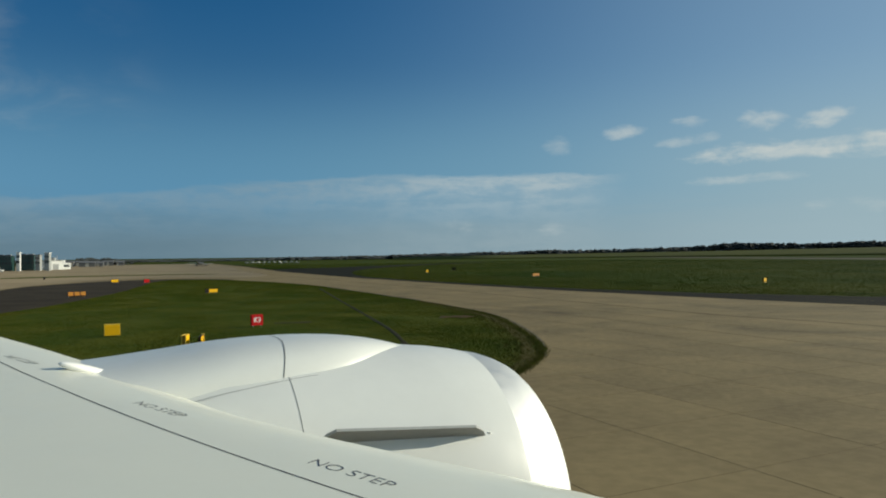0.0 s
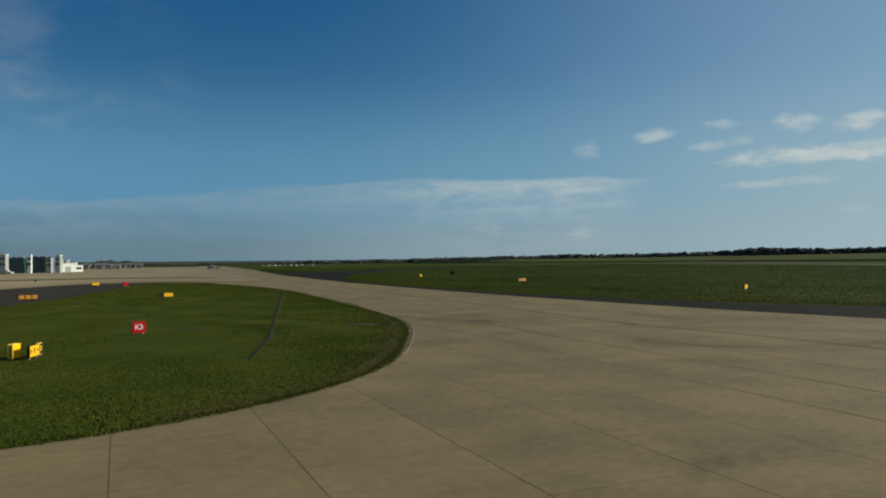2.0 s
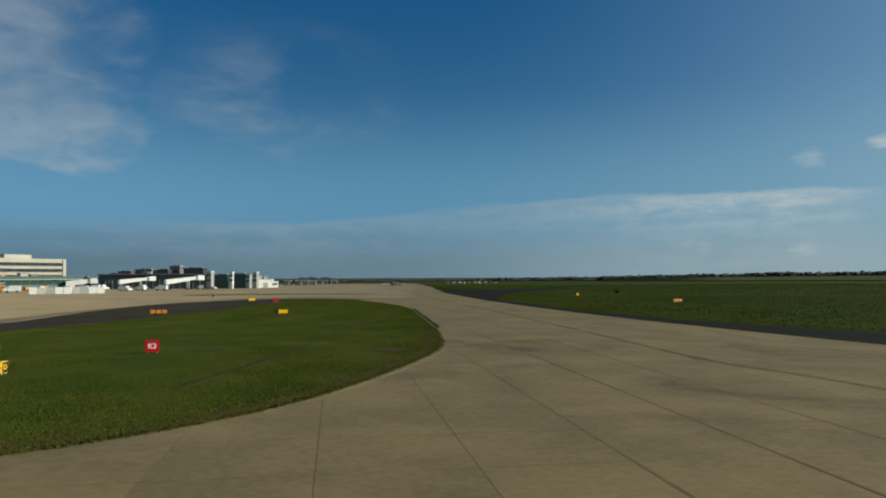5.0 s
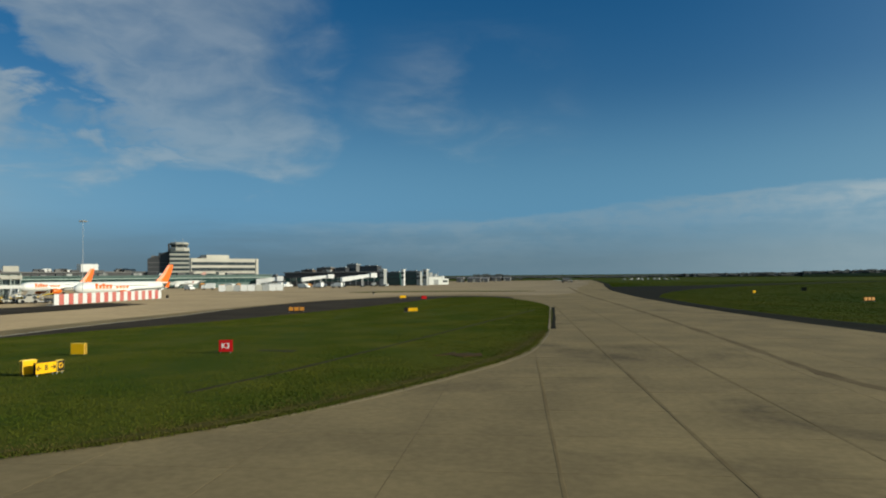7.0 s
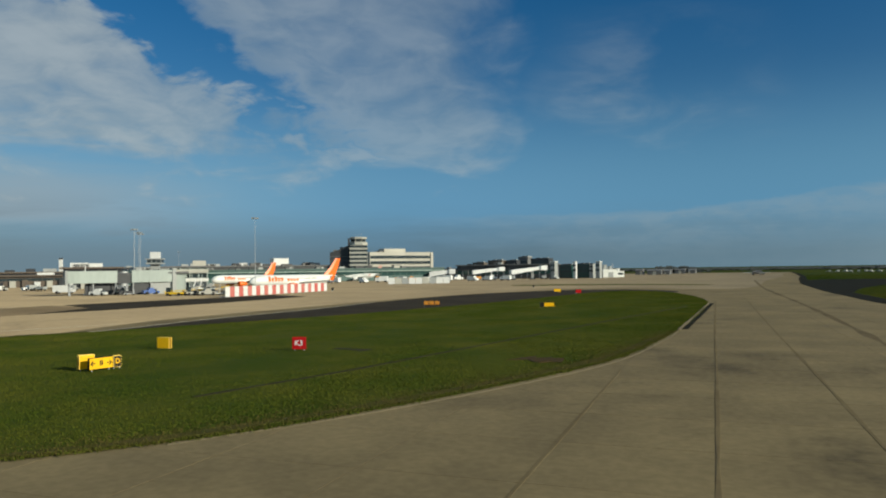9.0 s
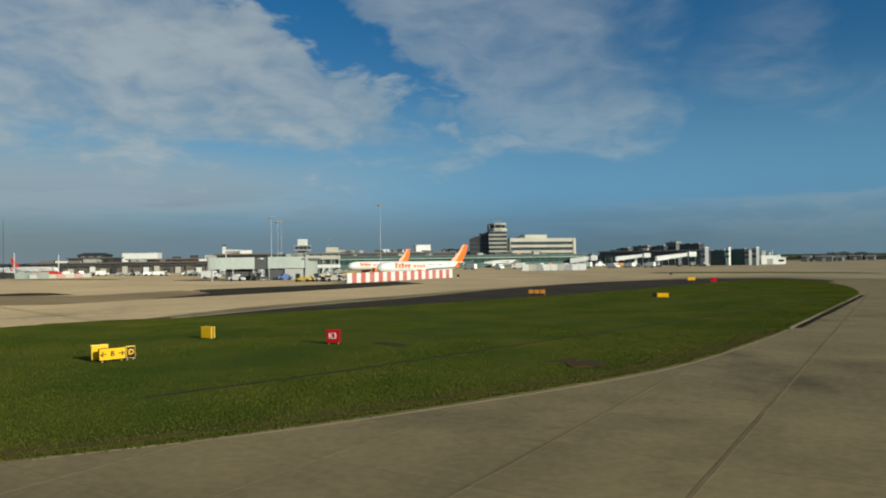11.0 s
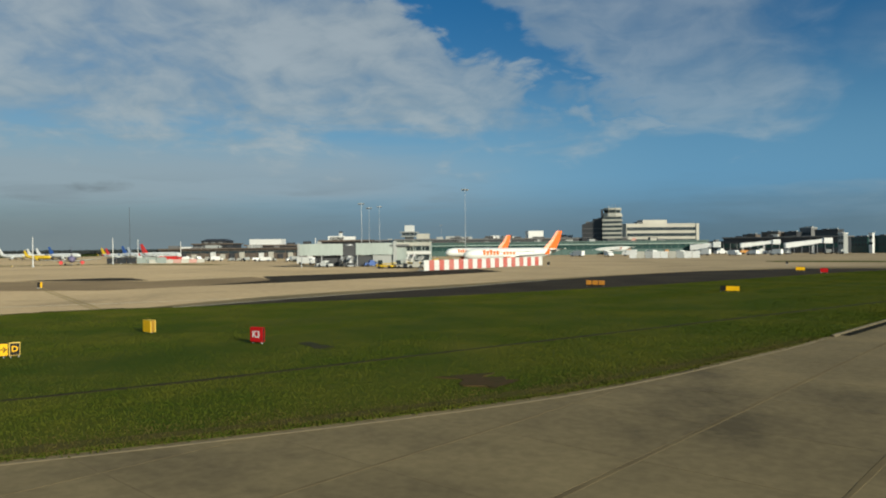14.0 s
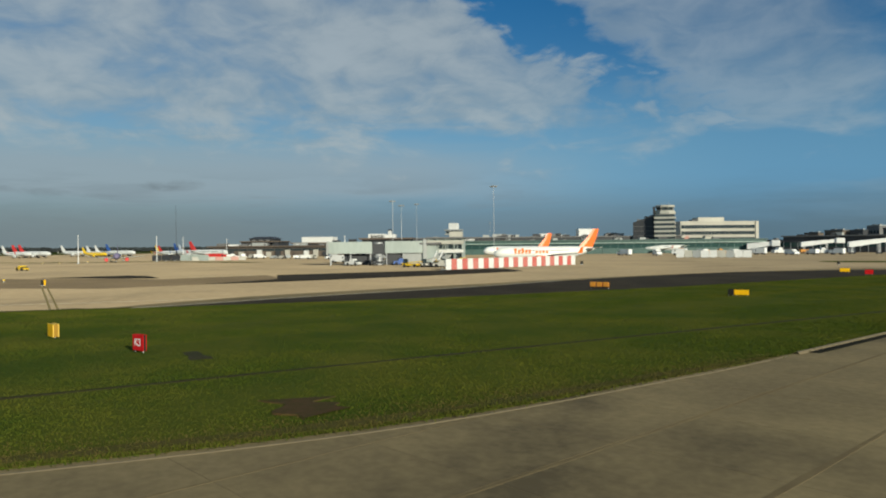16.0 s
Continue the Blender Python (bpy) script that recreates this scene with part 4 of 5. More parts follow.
def pier_blocks():
    rows = ((-90.6, 435.9, 8.0, 4, 9.8, "brown_clad", "dark_clad", "brown-black roof block on the dark pier"),
            (-81.0, 439.5, 10.0, 5, 11.0, "brown_clad", "roof_grey", "grey-brown rooftop plant house on the dark pier"),
            (-70.8, 438.6, 7.0, 4, 10.8, "dark_clad", "dark_clad", "black roof block on the dark pier"),
            (-65.8, 447.5, 6.5, 5, 13.0, "roof_grey", "cladding", "grey rooftop plant tower with a pale cap"),
            (-53.6, 438.5, 12.0, 5, 11.6, "dark_clad", "dark_clad", "black roof block on the dark pier"),
            (-41.4, 414.2, 2.6, 3.4, 9.6, "cladding", "white_paint", "pale grey stair tower at the pier"),
            (-38.0, 433.5, 8.0, 4, 7.8, "green_glass", "dark_clad", "dark green glazed lounge at the pier's end"),
            (-30.9, 420.2, 1.5, 1.8, 9.4, "white_paint", "white_paint", "slim white lift shaft at the pier's end"),
            (-28.2, 435.0, 8.4, 4, 8.2, "green_glass", "dark_clad", "dark green glazed lounge at the pier's end"),
            (-22.6, 427.5, 2.2, 3, 8.2, "cladding", "roof_grey", "grey gate block at the pier's end"),
            (-18.2, 422.2, 2.2, 3.0, 9.2, "cladding", "white_paint", "pale stair tower at the pier's end"))
    for x, y, w, d, h, mat, top, what in rows:
        b = thing("pier_block", frame_of(x, y, -18), what, "building")
        part("wall", box(-w / 2, -d / 2, 0, w / 2, d / 2, h - 0.4), M[mat], b)
        part("roof", box(-w / 2 - 0.2, -d / 2 - 0.2, h - 0.4, w / 2 + 0.2, d / 2 + 0.2, h, bevel=0.05), M[top], b)
        n = max(2, int(w / 1.5))
        for k in range(n):
            xx = -w / 2 + (k + 0.5) * w / n
            for z in (h * 0.42, h * 0.70):
                part("window", box(xx - 0.45, -d / 2 - 0.05, z, xx + 0.45, -d / 2 + 0.02, z + 1.3), M["glass"], b)
        if w > 2.5:
            part("vent", box(-w * 0.3, -0.6, h, -w * 0.05, 0.6, h + 0.45, bevel=0.05), M["roof_grey"], b)
        if w > 5:
            part("duct", box(w * 0.05, -0.8, h, w * 0.4, 0.5, h + 0.5, bevel=0.05), M["cladding"], b)


pier_blocks()


def airbridge(x, y, ang, length, z0=3.0, h=2.6, rise=1.2, mat="airbridge_white", label="white sloping airbridge on a steel leg"):
    b = thing("airbridge", frame_of(x, y, ang), label, "airbridge", "airbridges")
    for k, (a0, a1, grow) in enumerate(((0.0, 0.36, 0.30), (0.34, 0.70, 0.15), (0.68, 1.0, 0.0))):
        za, zb = z0 + rise * a0, z0 + rise * a1
        w = 1.25 + grow
        rings = [[(length * q, -w, z - grow), (length * q, w, z - grow), (length * q, w, z + h + grow), (length * q, -w, z + h + grow)] for q, z in ((a0, za), (a1, zb))]
        t = part("tunnel", loft(rings), M[mat], b)
        for m in range(3):
            q = a0 + (a1 - a0) * (m + 0.5) / 3
            part("rib", box(length * q - 0.12, -w - 0.06, z0 + rise * q - grow - 0.05, length * q + 0.12, w + 0.06, z0 + rise * q + h + grow + 0.05), M[mat], t)
    part("cab", box(length - 0.5, -2.0, z0 + rise - 0.4, length + 3.2, 2.0, z0 + rise + h + 0.4, bevel=0.15), M[mat], b)
    for q in (0.08, 0.72):
        for sy in (-1.1, 1.1):
            part("leg", rod((length * q, sy, 0.25), (length * q, sy, z0 + rise * q), 0.22), M["steel"], b)
        part("bogie", box(length * q - 0.9, -1.7, 0.0, length * q + 0.9, 1.7, 0.6, bevel=0.1), M["dark_clad"], b)


airbridge(-88.5, 414, 30, 15.5, 3.2, 1.6, 1.7)
airbridge(-59.5, 390, 32, 16.5, 3.1, 1.7, 2.1)
airbridge(-116, 417, 19, 12, 2.0, 2.2, 1.5)


def near_bridge():
    """The raised walkway that leads from the pier to the stand nearest the taxiway."""
    b = thing("raised_walkway", frame_of(-124.8, 168.0, 53), "pale green-grey raised walkway on columns above the apron", "walkway")
    part("gallery", box(0, 0, 3.4, 12.6, 3.6, 6.8, bevel=0.06), M["pale_green"], b)
    part("gallery", box(16.4, 0, 3.4, 27.5, 3.6, 6.9, bevel=0.06), M["pale_green"], b)
    part("link", box(12.6, 0.4, 3.2, 16.4, 3.2, 6.2), M["dark_clad"], b, "dark open link")
    part("rotunda", rod((14.5, 1.8, 0), (14.5, 1.8, 6.6), 1.3, sides=16), M["steel"], b)
    part("end_frame", box(27.5, -0.3, 0, 28.6, 3.9, 7.4, bevel=0.05), M["cladding"], b)
    part("end_frame", box(-0.6, -0.2, 3.0, 0.0, 3.8, 7.0, bevel=0.05), M["cladding"], b)
    part("store", box(21.5, 0.6, 0, 27.2, 3.2, 3.35), M["cladding"], b)
    # dark blocks added for the shade in the open bays below the galleries
    part("void", box(4.5, 2.2, 0, 12.4, 3.0, 3.3), M["dark_clad"], b, "dark block standing in for the shade under the walkway")
    part("void", box(16.6, 0.9, 0, 21.4, 3.0, 3.2), M["dark_clad"], b)
    for x in (0.6, 6.4, 12.2, 16.8, 21.6):
        for y in (0.4, 3.2):
            part("column", rod((x, y, 0), (x, y, 3.4), 0.16), M["steel"], b)
    for x in (2.0, 5.2, 8.4, 11.0, 18.2, 21.0, 24.0):
        part("joint_rib", box(x - 0.07, -0.06, 3.4, x + 0.07, 0.0, 6.8), M["pale_green"], b)
    for k in range(5):
        part("stair_tread", box(12.7 + 0.55 * k, -1.2, 0.5 + 0.55 * k, 13.4 + 0.55 * k, 0.3, 0.6 + 0.55 * k), M["steel"], b)


near_bridge()
long_pier("gate_pier", -106, 193, 134, 140, 12, 6.4, "green_glass", "pale_green", "pale green pier with glazed gate lounges", 36, roof="roof_grey", posts="pale_green")


def apron_tower():
    t = thing("apron_tower", frame_of(-223.4, 312.0, 30), "small pale apron control tower with a square glazed cab", "control tower")
    part("shaft", box(-2.0, -2.0, 0, 2.0, 2.0, 10.4), M["cladding"], t)
    part("gallery", box(-3.9, -3.9, 10.4, 3.9, 3.9, 11.2, bevel=0.1), M["cladding"], t)
    part("cab", box(-3.3, -3.3, 11.2, 3.3, 3.3, 12.7), M["glass"], t)
    part("roof", box(-4.1, -4.1, 12.7, 4.1, 4.1, 13.3, bevel=0.1), M["cladding"], t)
    part("plant_room", box(-2.2, -2.2, 13.3, 2.2, 2.2, 16.6, bevel=0.08), M["white_paint"], t)
    for sx in (-3.3, -1.1, 1.1, 3.3):
        part("mullion", box(sx - 0.1, -3.42, 11.2, sx + 0.1, -3.3, 12.7), M["cladding"], t)


apron_tower()


def gate_room():
    b = thing("gate_room", frame_of(-137.0, 416.0, 46), "small pale gate room standing over the green pier", "building")
    part("wall", box(-2.0, -2.0, 0, 2.0, 2.0, 8.6), M["cream"], b)
    part("roof", box(-2.2, -2.2, 8.6, 2.2, 2.2, 8.9, bevel=0.05), M["roof_grey"], b)
    part("window", box(-1.4, -2.06, 5.6, 1.4, -1.98, 6.8), M["glass"], b)


gate_room()


def gate_lounge():
    """The two-storey gate lounge behind the walkway's end."""
    b = thing("gate_lounge", frame_of(-117.5, 200.0, 40), "pale two-storey gate lounge with dark window bands beside the walkway", "building")
    part("wall", box(0, 0.6, 0, 11, 8, 7.6), M["pale_green"], b)
    part("roof", box(-0.5, -0.4, 7.6, 11.5, 8.4, 8.1, bevel=0.06), M["roof_grey"], b)
    part("upper_band", box(-0.2, -0.2, 5.9, 11.2, 0.6, 7.0, bevel=0.05), M["cream"], b)
    part("floor_band", box(-0.2, -0.2, 3.2, 11.2, 0.6, 4.2, bevel=0.05), M["pole_white"], b)
    band_windows(b, 0.2, 10.8, 0.55, 4.4, 5.7, 7)
    band_windows(b, 0.2, 10.8, 0.55, 1.2, 2.9, 5)
    for x in (0.2, 2.9, 5.6, 8.3, 10.8):
        part("column", box(x - 0.15, -0.15, 0, x + 0.15, 0.15, 7.6), M["pale_green"], b)
    part("plant_room", box(6.5, 2.5, 8.1, 10.5, 6, 9.8, bevel=0.05), M["cream"], b)


gate_lounge()


def far_terminal():
    for (x, y, ang, length, depth, h, mat, what) in ((-318, 222, 40, 92, 20, 5.8, "brown_clad", "long low brown terminal building with pale bays under a dark roof"), (-300, 262, 42, 130, 24, 7.4, "dark_clad", "dark flat roofed terminal behind the far stands"), (-462, 368, 40, 26, 14, 12.4, "white_paint", "white rooftop plant building"), (-230, 428, 50, 10, 8, 14.6, "white_paint", "white plant box on the terminal roof"), (-250, 345, 46, 70, 20, 9.6, "dark_clad", "dark terminal block with roof plant"), (-203.5, 238, 43, 21, 12, 8.8, "dark_clad", "black roofed terminal block with white roof plant"), (-205, 392, 48, 46, 18, 9.6, "cladding", "pale grey terminal block behind the green pier")):
        b = thing("terminal_block", frame_of(x, y, ang), what, "building")
        part("wall", box(0, 0, 0, length, depth, h - 0.7), M[mat], b)
        over = 0.05 if mat == "white_paint" else 1.2
        part("roof", box(-over, -over, h - 0.7, length + over, depth + over * 0.3, h, bevel=0.03), M["brown_clad"] if mat != "white_paint" else M[mat], b)
        n = max(3, int(length / 5))
        if mat != "white_paint":
            band_windows(b, 1.0, length - 1.0, -0.03, h * 0.52, h * 0.52 + 1.3, n)
            for k in range(n):
                px = (k + 0.5) * length / n
                part("bay", box(px - 1.4, -1.2, 0, px + 1.0, -0.02, 2.6 + 0.5 * (k % 3)), (M["white_paint"], M["cream"], M["dark_clad"], M["cream"], M["brown_clad"])[k % 5], b)
        rng = random.Random(int(x))
        for k in range(int(length / 7) if mat != "white_paint" else 0):
            px = rng.uniform(2, max(3, length - 8))
            part("roof_plant", box(px, 3, h, px + rng.uniform(1.5, 7), 7, h + rng.uniform(0.5, 1.8)), rng.choice((M["cladding"], M["dark_clad"], M["white_paint"], M["roof_grey"])), b)
    d = thing("stepped_roof", frame_of(-330, 250, 40), "dark stepped roof rising over the far terminal", "building")
    part("base", box(0, -8, 0, 22, 8, 7.8), M["dark_clad"], d)
    part("eave", box(-1.0, -8.8, 7.8, 23, 8.8, 8.4, bevel=0.1), M["brown_clad"], d)
    part("upper", box(4, -6, 8.4, 18, 6, 9.7), M["dark_clad"], d)
    part("cap", loft([[(3.2, -6.6, 9.7), (18.8, -6.6, 9.7), (18.8, 6.6, 9.7), (3.2, 6.6, 9.7)], [(6.5, -3, 10.9), (15.5, -3, 10.9), (15.5, 3, 10.9), (6.5, 3, 10.9)]]), M["dark_clad"], d)
    for k in range(3):
        part("vent", box(6 + 4 * k, -7.6, 8.4, 8 + 4 * k, -6.2, 9.2, bevel=0.1), M["roof_grey"], d)


far_terminal()


def small_tower():
    t = thing("lift_tower", frame_of(-357.2, 376.0, 30), "slim pale tower with a dark cap above the terminal roofs", "tower")
    part("shaft", box(-0.95, -0.95, 0, 0.95, 0.95, 15.6), M["white_paint"], t)
    part("cap", box(-1.05, -1.05, 15.6, 1.05, 1.05, 16.6, bevel=0.1), M["dark_clad"], t)


small_tower()


def white_shed():
    b = thing("cargo_shed", frame_of(-19.5, 448, 28), "small white shed with tanks, steps and roof plant", "building")
    part("wall", box(0, 0, 0, 8.2, 9, 4.6), M["aero_white"], b)
    part("wall", box(8.2, 0.8, 0, 13, 9, 3.4), M["aero_white"], b)
    part("roof", box(-0.2, -0.2, 4.6, 8.4, 9.2, 4.9), M["white_paint"], b)
    part("roof", box(8.4, 0.6, 3.4, 13.2, 9.2, 3.7), M["white_paint"], b)
    part("tower", box(1.0, 2, 4.9, 3.0, 4, 7.4), M["cladding"], b)
    part("tank", rod((5.4, 4, 4.9), (5.4, 4, 6.6), 1.1, sides=18), M["cladding"], b)
    part("tank", rod((10.5, 4, 3.7), (10.5, 4, 5.2), 0.9, sides=18), M["white_paint"], b)
    part("flue", rod((7.6, 5, 4.9), (7.6, 5, 7.8), 0.18, sides=8), M["steel"], b)
    part("door", box(3, -0.06, 0, 6, 0.02, 3.0), M["cladding"], b)
    part("window", box(9.2, 0.72, 1.4, 12.2, 0.82, 2.6), M["glass"], b)
    part("ramp", loft([[(-4, 1, 0), (-4, 4, 0), (-4, 4, 0.2), (-4, 1, 0.2)], [(0, 1, 2.2), (0, 4, 2.2), (0, 4, 2.5), (0, 1, 2.5)]]), M["white_paint"], b)


white_shed()
for k, (x, y, l, h) in enumerate(((-8, 634, 8, 4.0), (2, 636, 7, 3.7), (11, 638, 8, 4.0), (21, 640, 6, 3.6), (-13.5, 572, 5, 4.2), (-5.0, 572, 10, 3.9), (6.5, 576, 4, 3.4))):
    b = thing("distant_hangar", frame_of(x, y, -4), "distant pale hangar beyond the apron", "building", "distant hangars")
    part("wall", box(0, 0, 0, l, 10, h - 1.0), M["roof_grey"], b)
    part("roof", loft([[(-0.3, -0.3, h - 1.0), (-0.3, 5, h), (-0.3, 10.3, h - 1.0)], [(l + 0.3, -0.3, h - 1.0), (l + 0.3, 5, h), (l + 0.3, 10.3, h - 1.0)]]), M["roof_grey"], b)
    for q in range(3):
        part("door", box(l * (0.1 + 0.3 * q), -0.06, 0.1, l * (0.32 + 0.3 * q), 0.02, h - 1.4), M["cream"] if (k + q) % 3 == 0 else M["roof_grey"], b)


# ---- masts and poles ----
def mast(x, y, h, label, heads=True, r=0.085, mat="steel"):
    m = thing("light_mast" if heads else "white_pole", frame_of(x, y, 20), label, "mast" if heads else "pole", "light masts" if heads else "white poles")
    part("pole", rod((0, 0, 0), (0, 0, h), r, r * 0.5, 12), M[mat], m)
    part("foot", rod((0, 0, 0), (0, 0, 0.5), r * 2.2, r * 2.0, 12), M["steel"], m)
    if heads:
        part("head_ring", rod((0, 0, h - 0.4), (0, 0, h - 0.2), 0.5, 0.5, 14), M["steel"], m)
        for k in range(5):
            c, s_ = math.cos(k * 1.2566), math.sin(k * 1.2566)
            part("floodlight", box(c * 0.8 - 0.22, s_ * 0.8 - 0.2, h - 0.6, c * 0.8 + 0.22, s_ * 0.8 + 0.2, h - 0.2, bevel=0.05), M["cladding"], m)
    return m


mast(-79.3, 189.6, 21.4, "tall thin grey floodlight mast beside the barrier")
mast(-122.6, 190.2, 19.6, "tall thin grey floodlight mast by the walkway", r=0.12)
mast(-126.4, 196.8, 18.6, "tall thin grey floodlight mast by the walkway")
mast(-158.4, 230.7, 21.5, "thin floodlight mast behind the walkway")
mast(-270.5, 184.0, 24.5, "tall dark radio mast beyond the far stands", False, 0.12, "dark_clad")
mast(-300.0, 420.0, 20.5, "distant thin floodlight mast")
for (x, y, h) in ((-124.2, 173.4, 8.6), (-228.3, 130.5, 10.6), (-238.3, 162.6, 10.3), (-258, 181.8, 10.0), (-282, 214, 9.5)):
    mast(x, y, h, "plain white pole standing on the apron", False, 0.2, "pole_white")


# ---- service vehicles ----
def vehicle(x, y, ang, kind, mat, label, length=6.0, width=2.2, height=2.6):
    v = thing("service_" + kind, frame_of(x, y, ang, 0.008), label, kind, "service vehicles")
    if kind == "van":
        prof = [(0, 0.5), (0, height), (length * 0.72, height), (length * 0.82, height * 0.62), (length, height * 0.55), (length, 0.5)]
    elif kind == "truck":
        prof = [(0, 0.6), (0, height), (length * 0.66, height), (length * 0.66, height * 0.8), (length * 0.92, height * 0.8), (length, height * 0.5), (length, 0.6)]
    else:
        prof = [(0, 0.35), (0, height * 0.6), (length * 0.3, height * 0.62), (length * 0.38, height), (length * 0.62, height), (length * 0.7, height * 0.6), (length, height * 0.5), (length, 0.35)]
    part("body", loft([[(px, -width / 2, pz) for px, pz in prof], [(px, width / 2, pz) for px, pz in prof]]), mat, v)
    part("windscreen", box(length * 0.74, -width / 2 - 0.02, height * 0.55, length * 0.80, width / 2 + 0.02, height * 0.78), M["glass"], v)
    for wx in (length * 0.2, length * 0.8):
        for sy in (-1, 1):
            part("wheel", rod((wx, sy * (width / 2 - 0.25), 0.45), (wx, sy * (width / 2 + 0.03), 0.45), 0.45, sides=14), M["tyre"], v)


vehicle(-163.3, 96.9, 20, "car", M["fleet_yellow"], "yellow airfield car on the apron", 3.3, 1.6, 1.35)
vehicle(-150, 186, 30, "van", M["white_paint"], "white van by the raised walkway")
vehicle(-99, 186, 70, "truck", M["fleet_yellow"], "yellow baggage loader by the barrier", 4.5, 2.0, 1.7)
vehicle(-93, 180, 60, "tug", M["white_paint"], "white baggage tug by the barrier", 4, 1.8, 1.8)
vehicle(-89, 176, 75, "tug", M["fleet_yellow"], "yellow baggage tug by the barrier", 4, 1.8, 1.6)
vehicle(-86, 174, 40, "tug", M["cream"], "cream loader beside the barrier", 4.5, 2.0, 1.8)
vehicle(-270, 200, 35, "truck", M["fleet_red"], "red fuel tanker on the far stands", 8.5, 2.4, 2.4)
vehicle(-247, 172, 35, "truck", M["fleet_orange"], "orange service truck on the far stands", 5, 2.3, 2.2)
rng = random.Random(5)
for k in range(26):
    q = k / 25
    vehicle(-305 + 150 * q + rng.uniform(-3, 3), 205 + 20 * q + rng.uniform(-3, 3), rng.uniform(0, 360), rng.choice(("van", "truck", "car")), rng.choice((M["white_paint"], M["airbridge_white"], M["cladding"], M["cream"])), "pale service vehicle parked on the far stands", rng.uniform(3.6, 6.0), 2.0, rng.uniform(1.3, 2.2))
for k in range(10):
    q = k / 9
    vehicle(-135 + 100 * q + rng.uniform(-3, 3), 382 + 18 * q + rng.uniform(-4, 4), rng.uniform(0, 360), rng.choice(("van", "truck", "car")), rng.choice((M["white_paint"], M["white_paint"], M["cladding"], M["fleet_orange"])), "pale service vehicle beside the piers", rng.uniform(4.5, 7), 2.2, rng.uniform(1.8, 2.8))





def cone_barrier(x, y, ang, mat, label):
    """A water-filled plastic barrier with a sloped foot."""
    b = thing("plastic_barrier", frame_of(x, y, ang, 0.008), label, "barrier", "plastic barriers")
    part("body", loft([[(-1.5, -0.5, 0), (1.5, -0.5, 0), (1.5, 0.5, 0), (-1.5, 0.5, 0)], [(-1.5, -0.3, 0.5), (1.5, -0.3, 0.5), (1.5, 0.3, 0.5), (-1.5, 0.3, 0.5)], [(-1.45, -0.18, 1.5), (1.45, -0.18, 1.5), (1.45, 0.18, 1.5), (-1.45, 0.18, 1.5)]]), mat, b)
    for cx in (-0.8, 0.8):
        part("cap", rod((cx, 0, 1.5), (cx, 0, 1.6), 0.14), M["black"], b)


for k in range(7):
    cone_barrier(-236.5 + 1.35 * k, 178.0 + 2.75 * k, 63, M["faded_red"] if k % 2 else M["cream"], "sun-bleached red plastic barrier on the far apron" if k % 2 else "white plastic barrier on the far apron")


def loader(x, y, ang, mat, label, tall=2.4):
    """A belt or scissor loader: chassis, tilted deck, posts and wheels."""
    v = thing("baggage_loader", frame_of(x, y, ang, 0.008), label, "loader", "baggage loaders")
    part("chassis", box(-2.2, -0.9, 0.45, 2.2, 0.9, 0.95, bevel=0.06), mat, v)
    part("deck", loft([[(-2.6, -0.7, 1.0), (-2.6, 0.7, 1.0), (-2.6, 0.7, 1.2), (-2.6, -0.7, 1.2)], [(2.8, -0.7, tall - 0.3), (2.8, 0.7, tall - 0.3), (2.8, 0.7, tall - 0.1), (2.8, -0.7, tall - 0.1)]]), mat, v, "tilted conveyor deck")
    part("cab", box(-1.9, -0.85, 0.95, -0.8, -0.1, 2.2, bevel=0.06), M["glass"], v)
    for cx in (-1.4, 0.2, 1.8):
        part("rail_post", rod((cx, 0.75, 1.2), (cx, 0.75, tall + 0.5), 0.05, sides=6), M["steel"], v)
    for wx in (-1.5, 1.5):
        for sy in (-0.9, 0.9):
            part("wheel", rod((wx, sy - 0.12, 0.42), (wx, sy + 0.12, 0.42), 0.42, sides=14), M["tyre"], v)


def trolley(x, y, ang, mat, label):
    v = thing("baggage_trolley", frame_of(x, y, ang, 0.008), label, "trolley", "baggage trolleys")
    part("deck", box(-1.3, -0.75, 0.4, 1.3, 0.75, 0.55), M["steel"], v)
    part("canopy", box(-1.3, -0.75, 1.75, 1.3, 0.75, 1.85), mat, v)
    for cx in (-1.25, 1.25):
        for sy in (-0.7, 0.7):
            part("post", rod((cx, sy, 0.5), (cx, sy, 1.78), 0.04, sides=6), M["steel"], v)
    part("load", box(-1.0, -0.6, 0.55, 0.9, 0.6, 1.2, bevel=0.1), M["dark_clad"], v)
    for cx in (-0.9, 0.9):
        for sy in (-0.72, 0.72):
            part("wheel", rod((cx, sy - 0.08, 0.22), (cx, sy + 0.08, 0.22), 0.22, sides=12), M["tyre"], v)


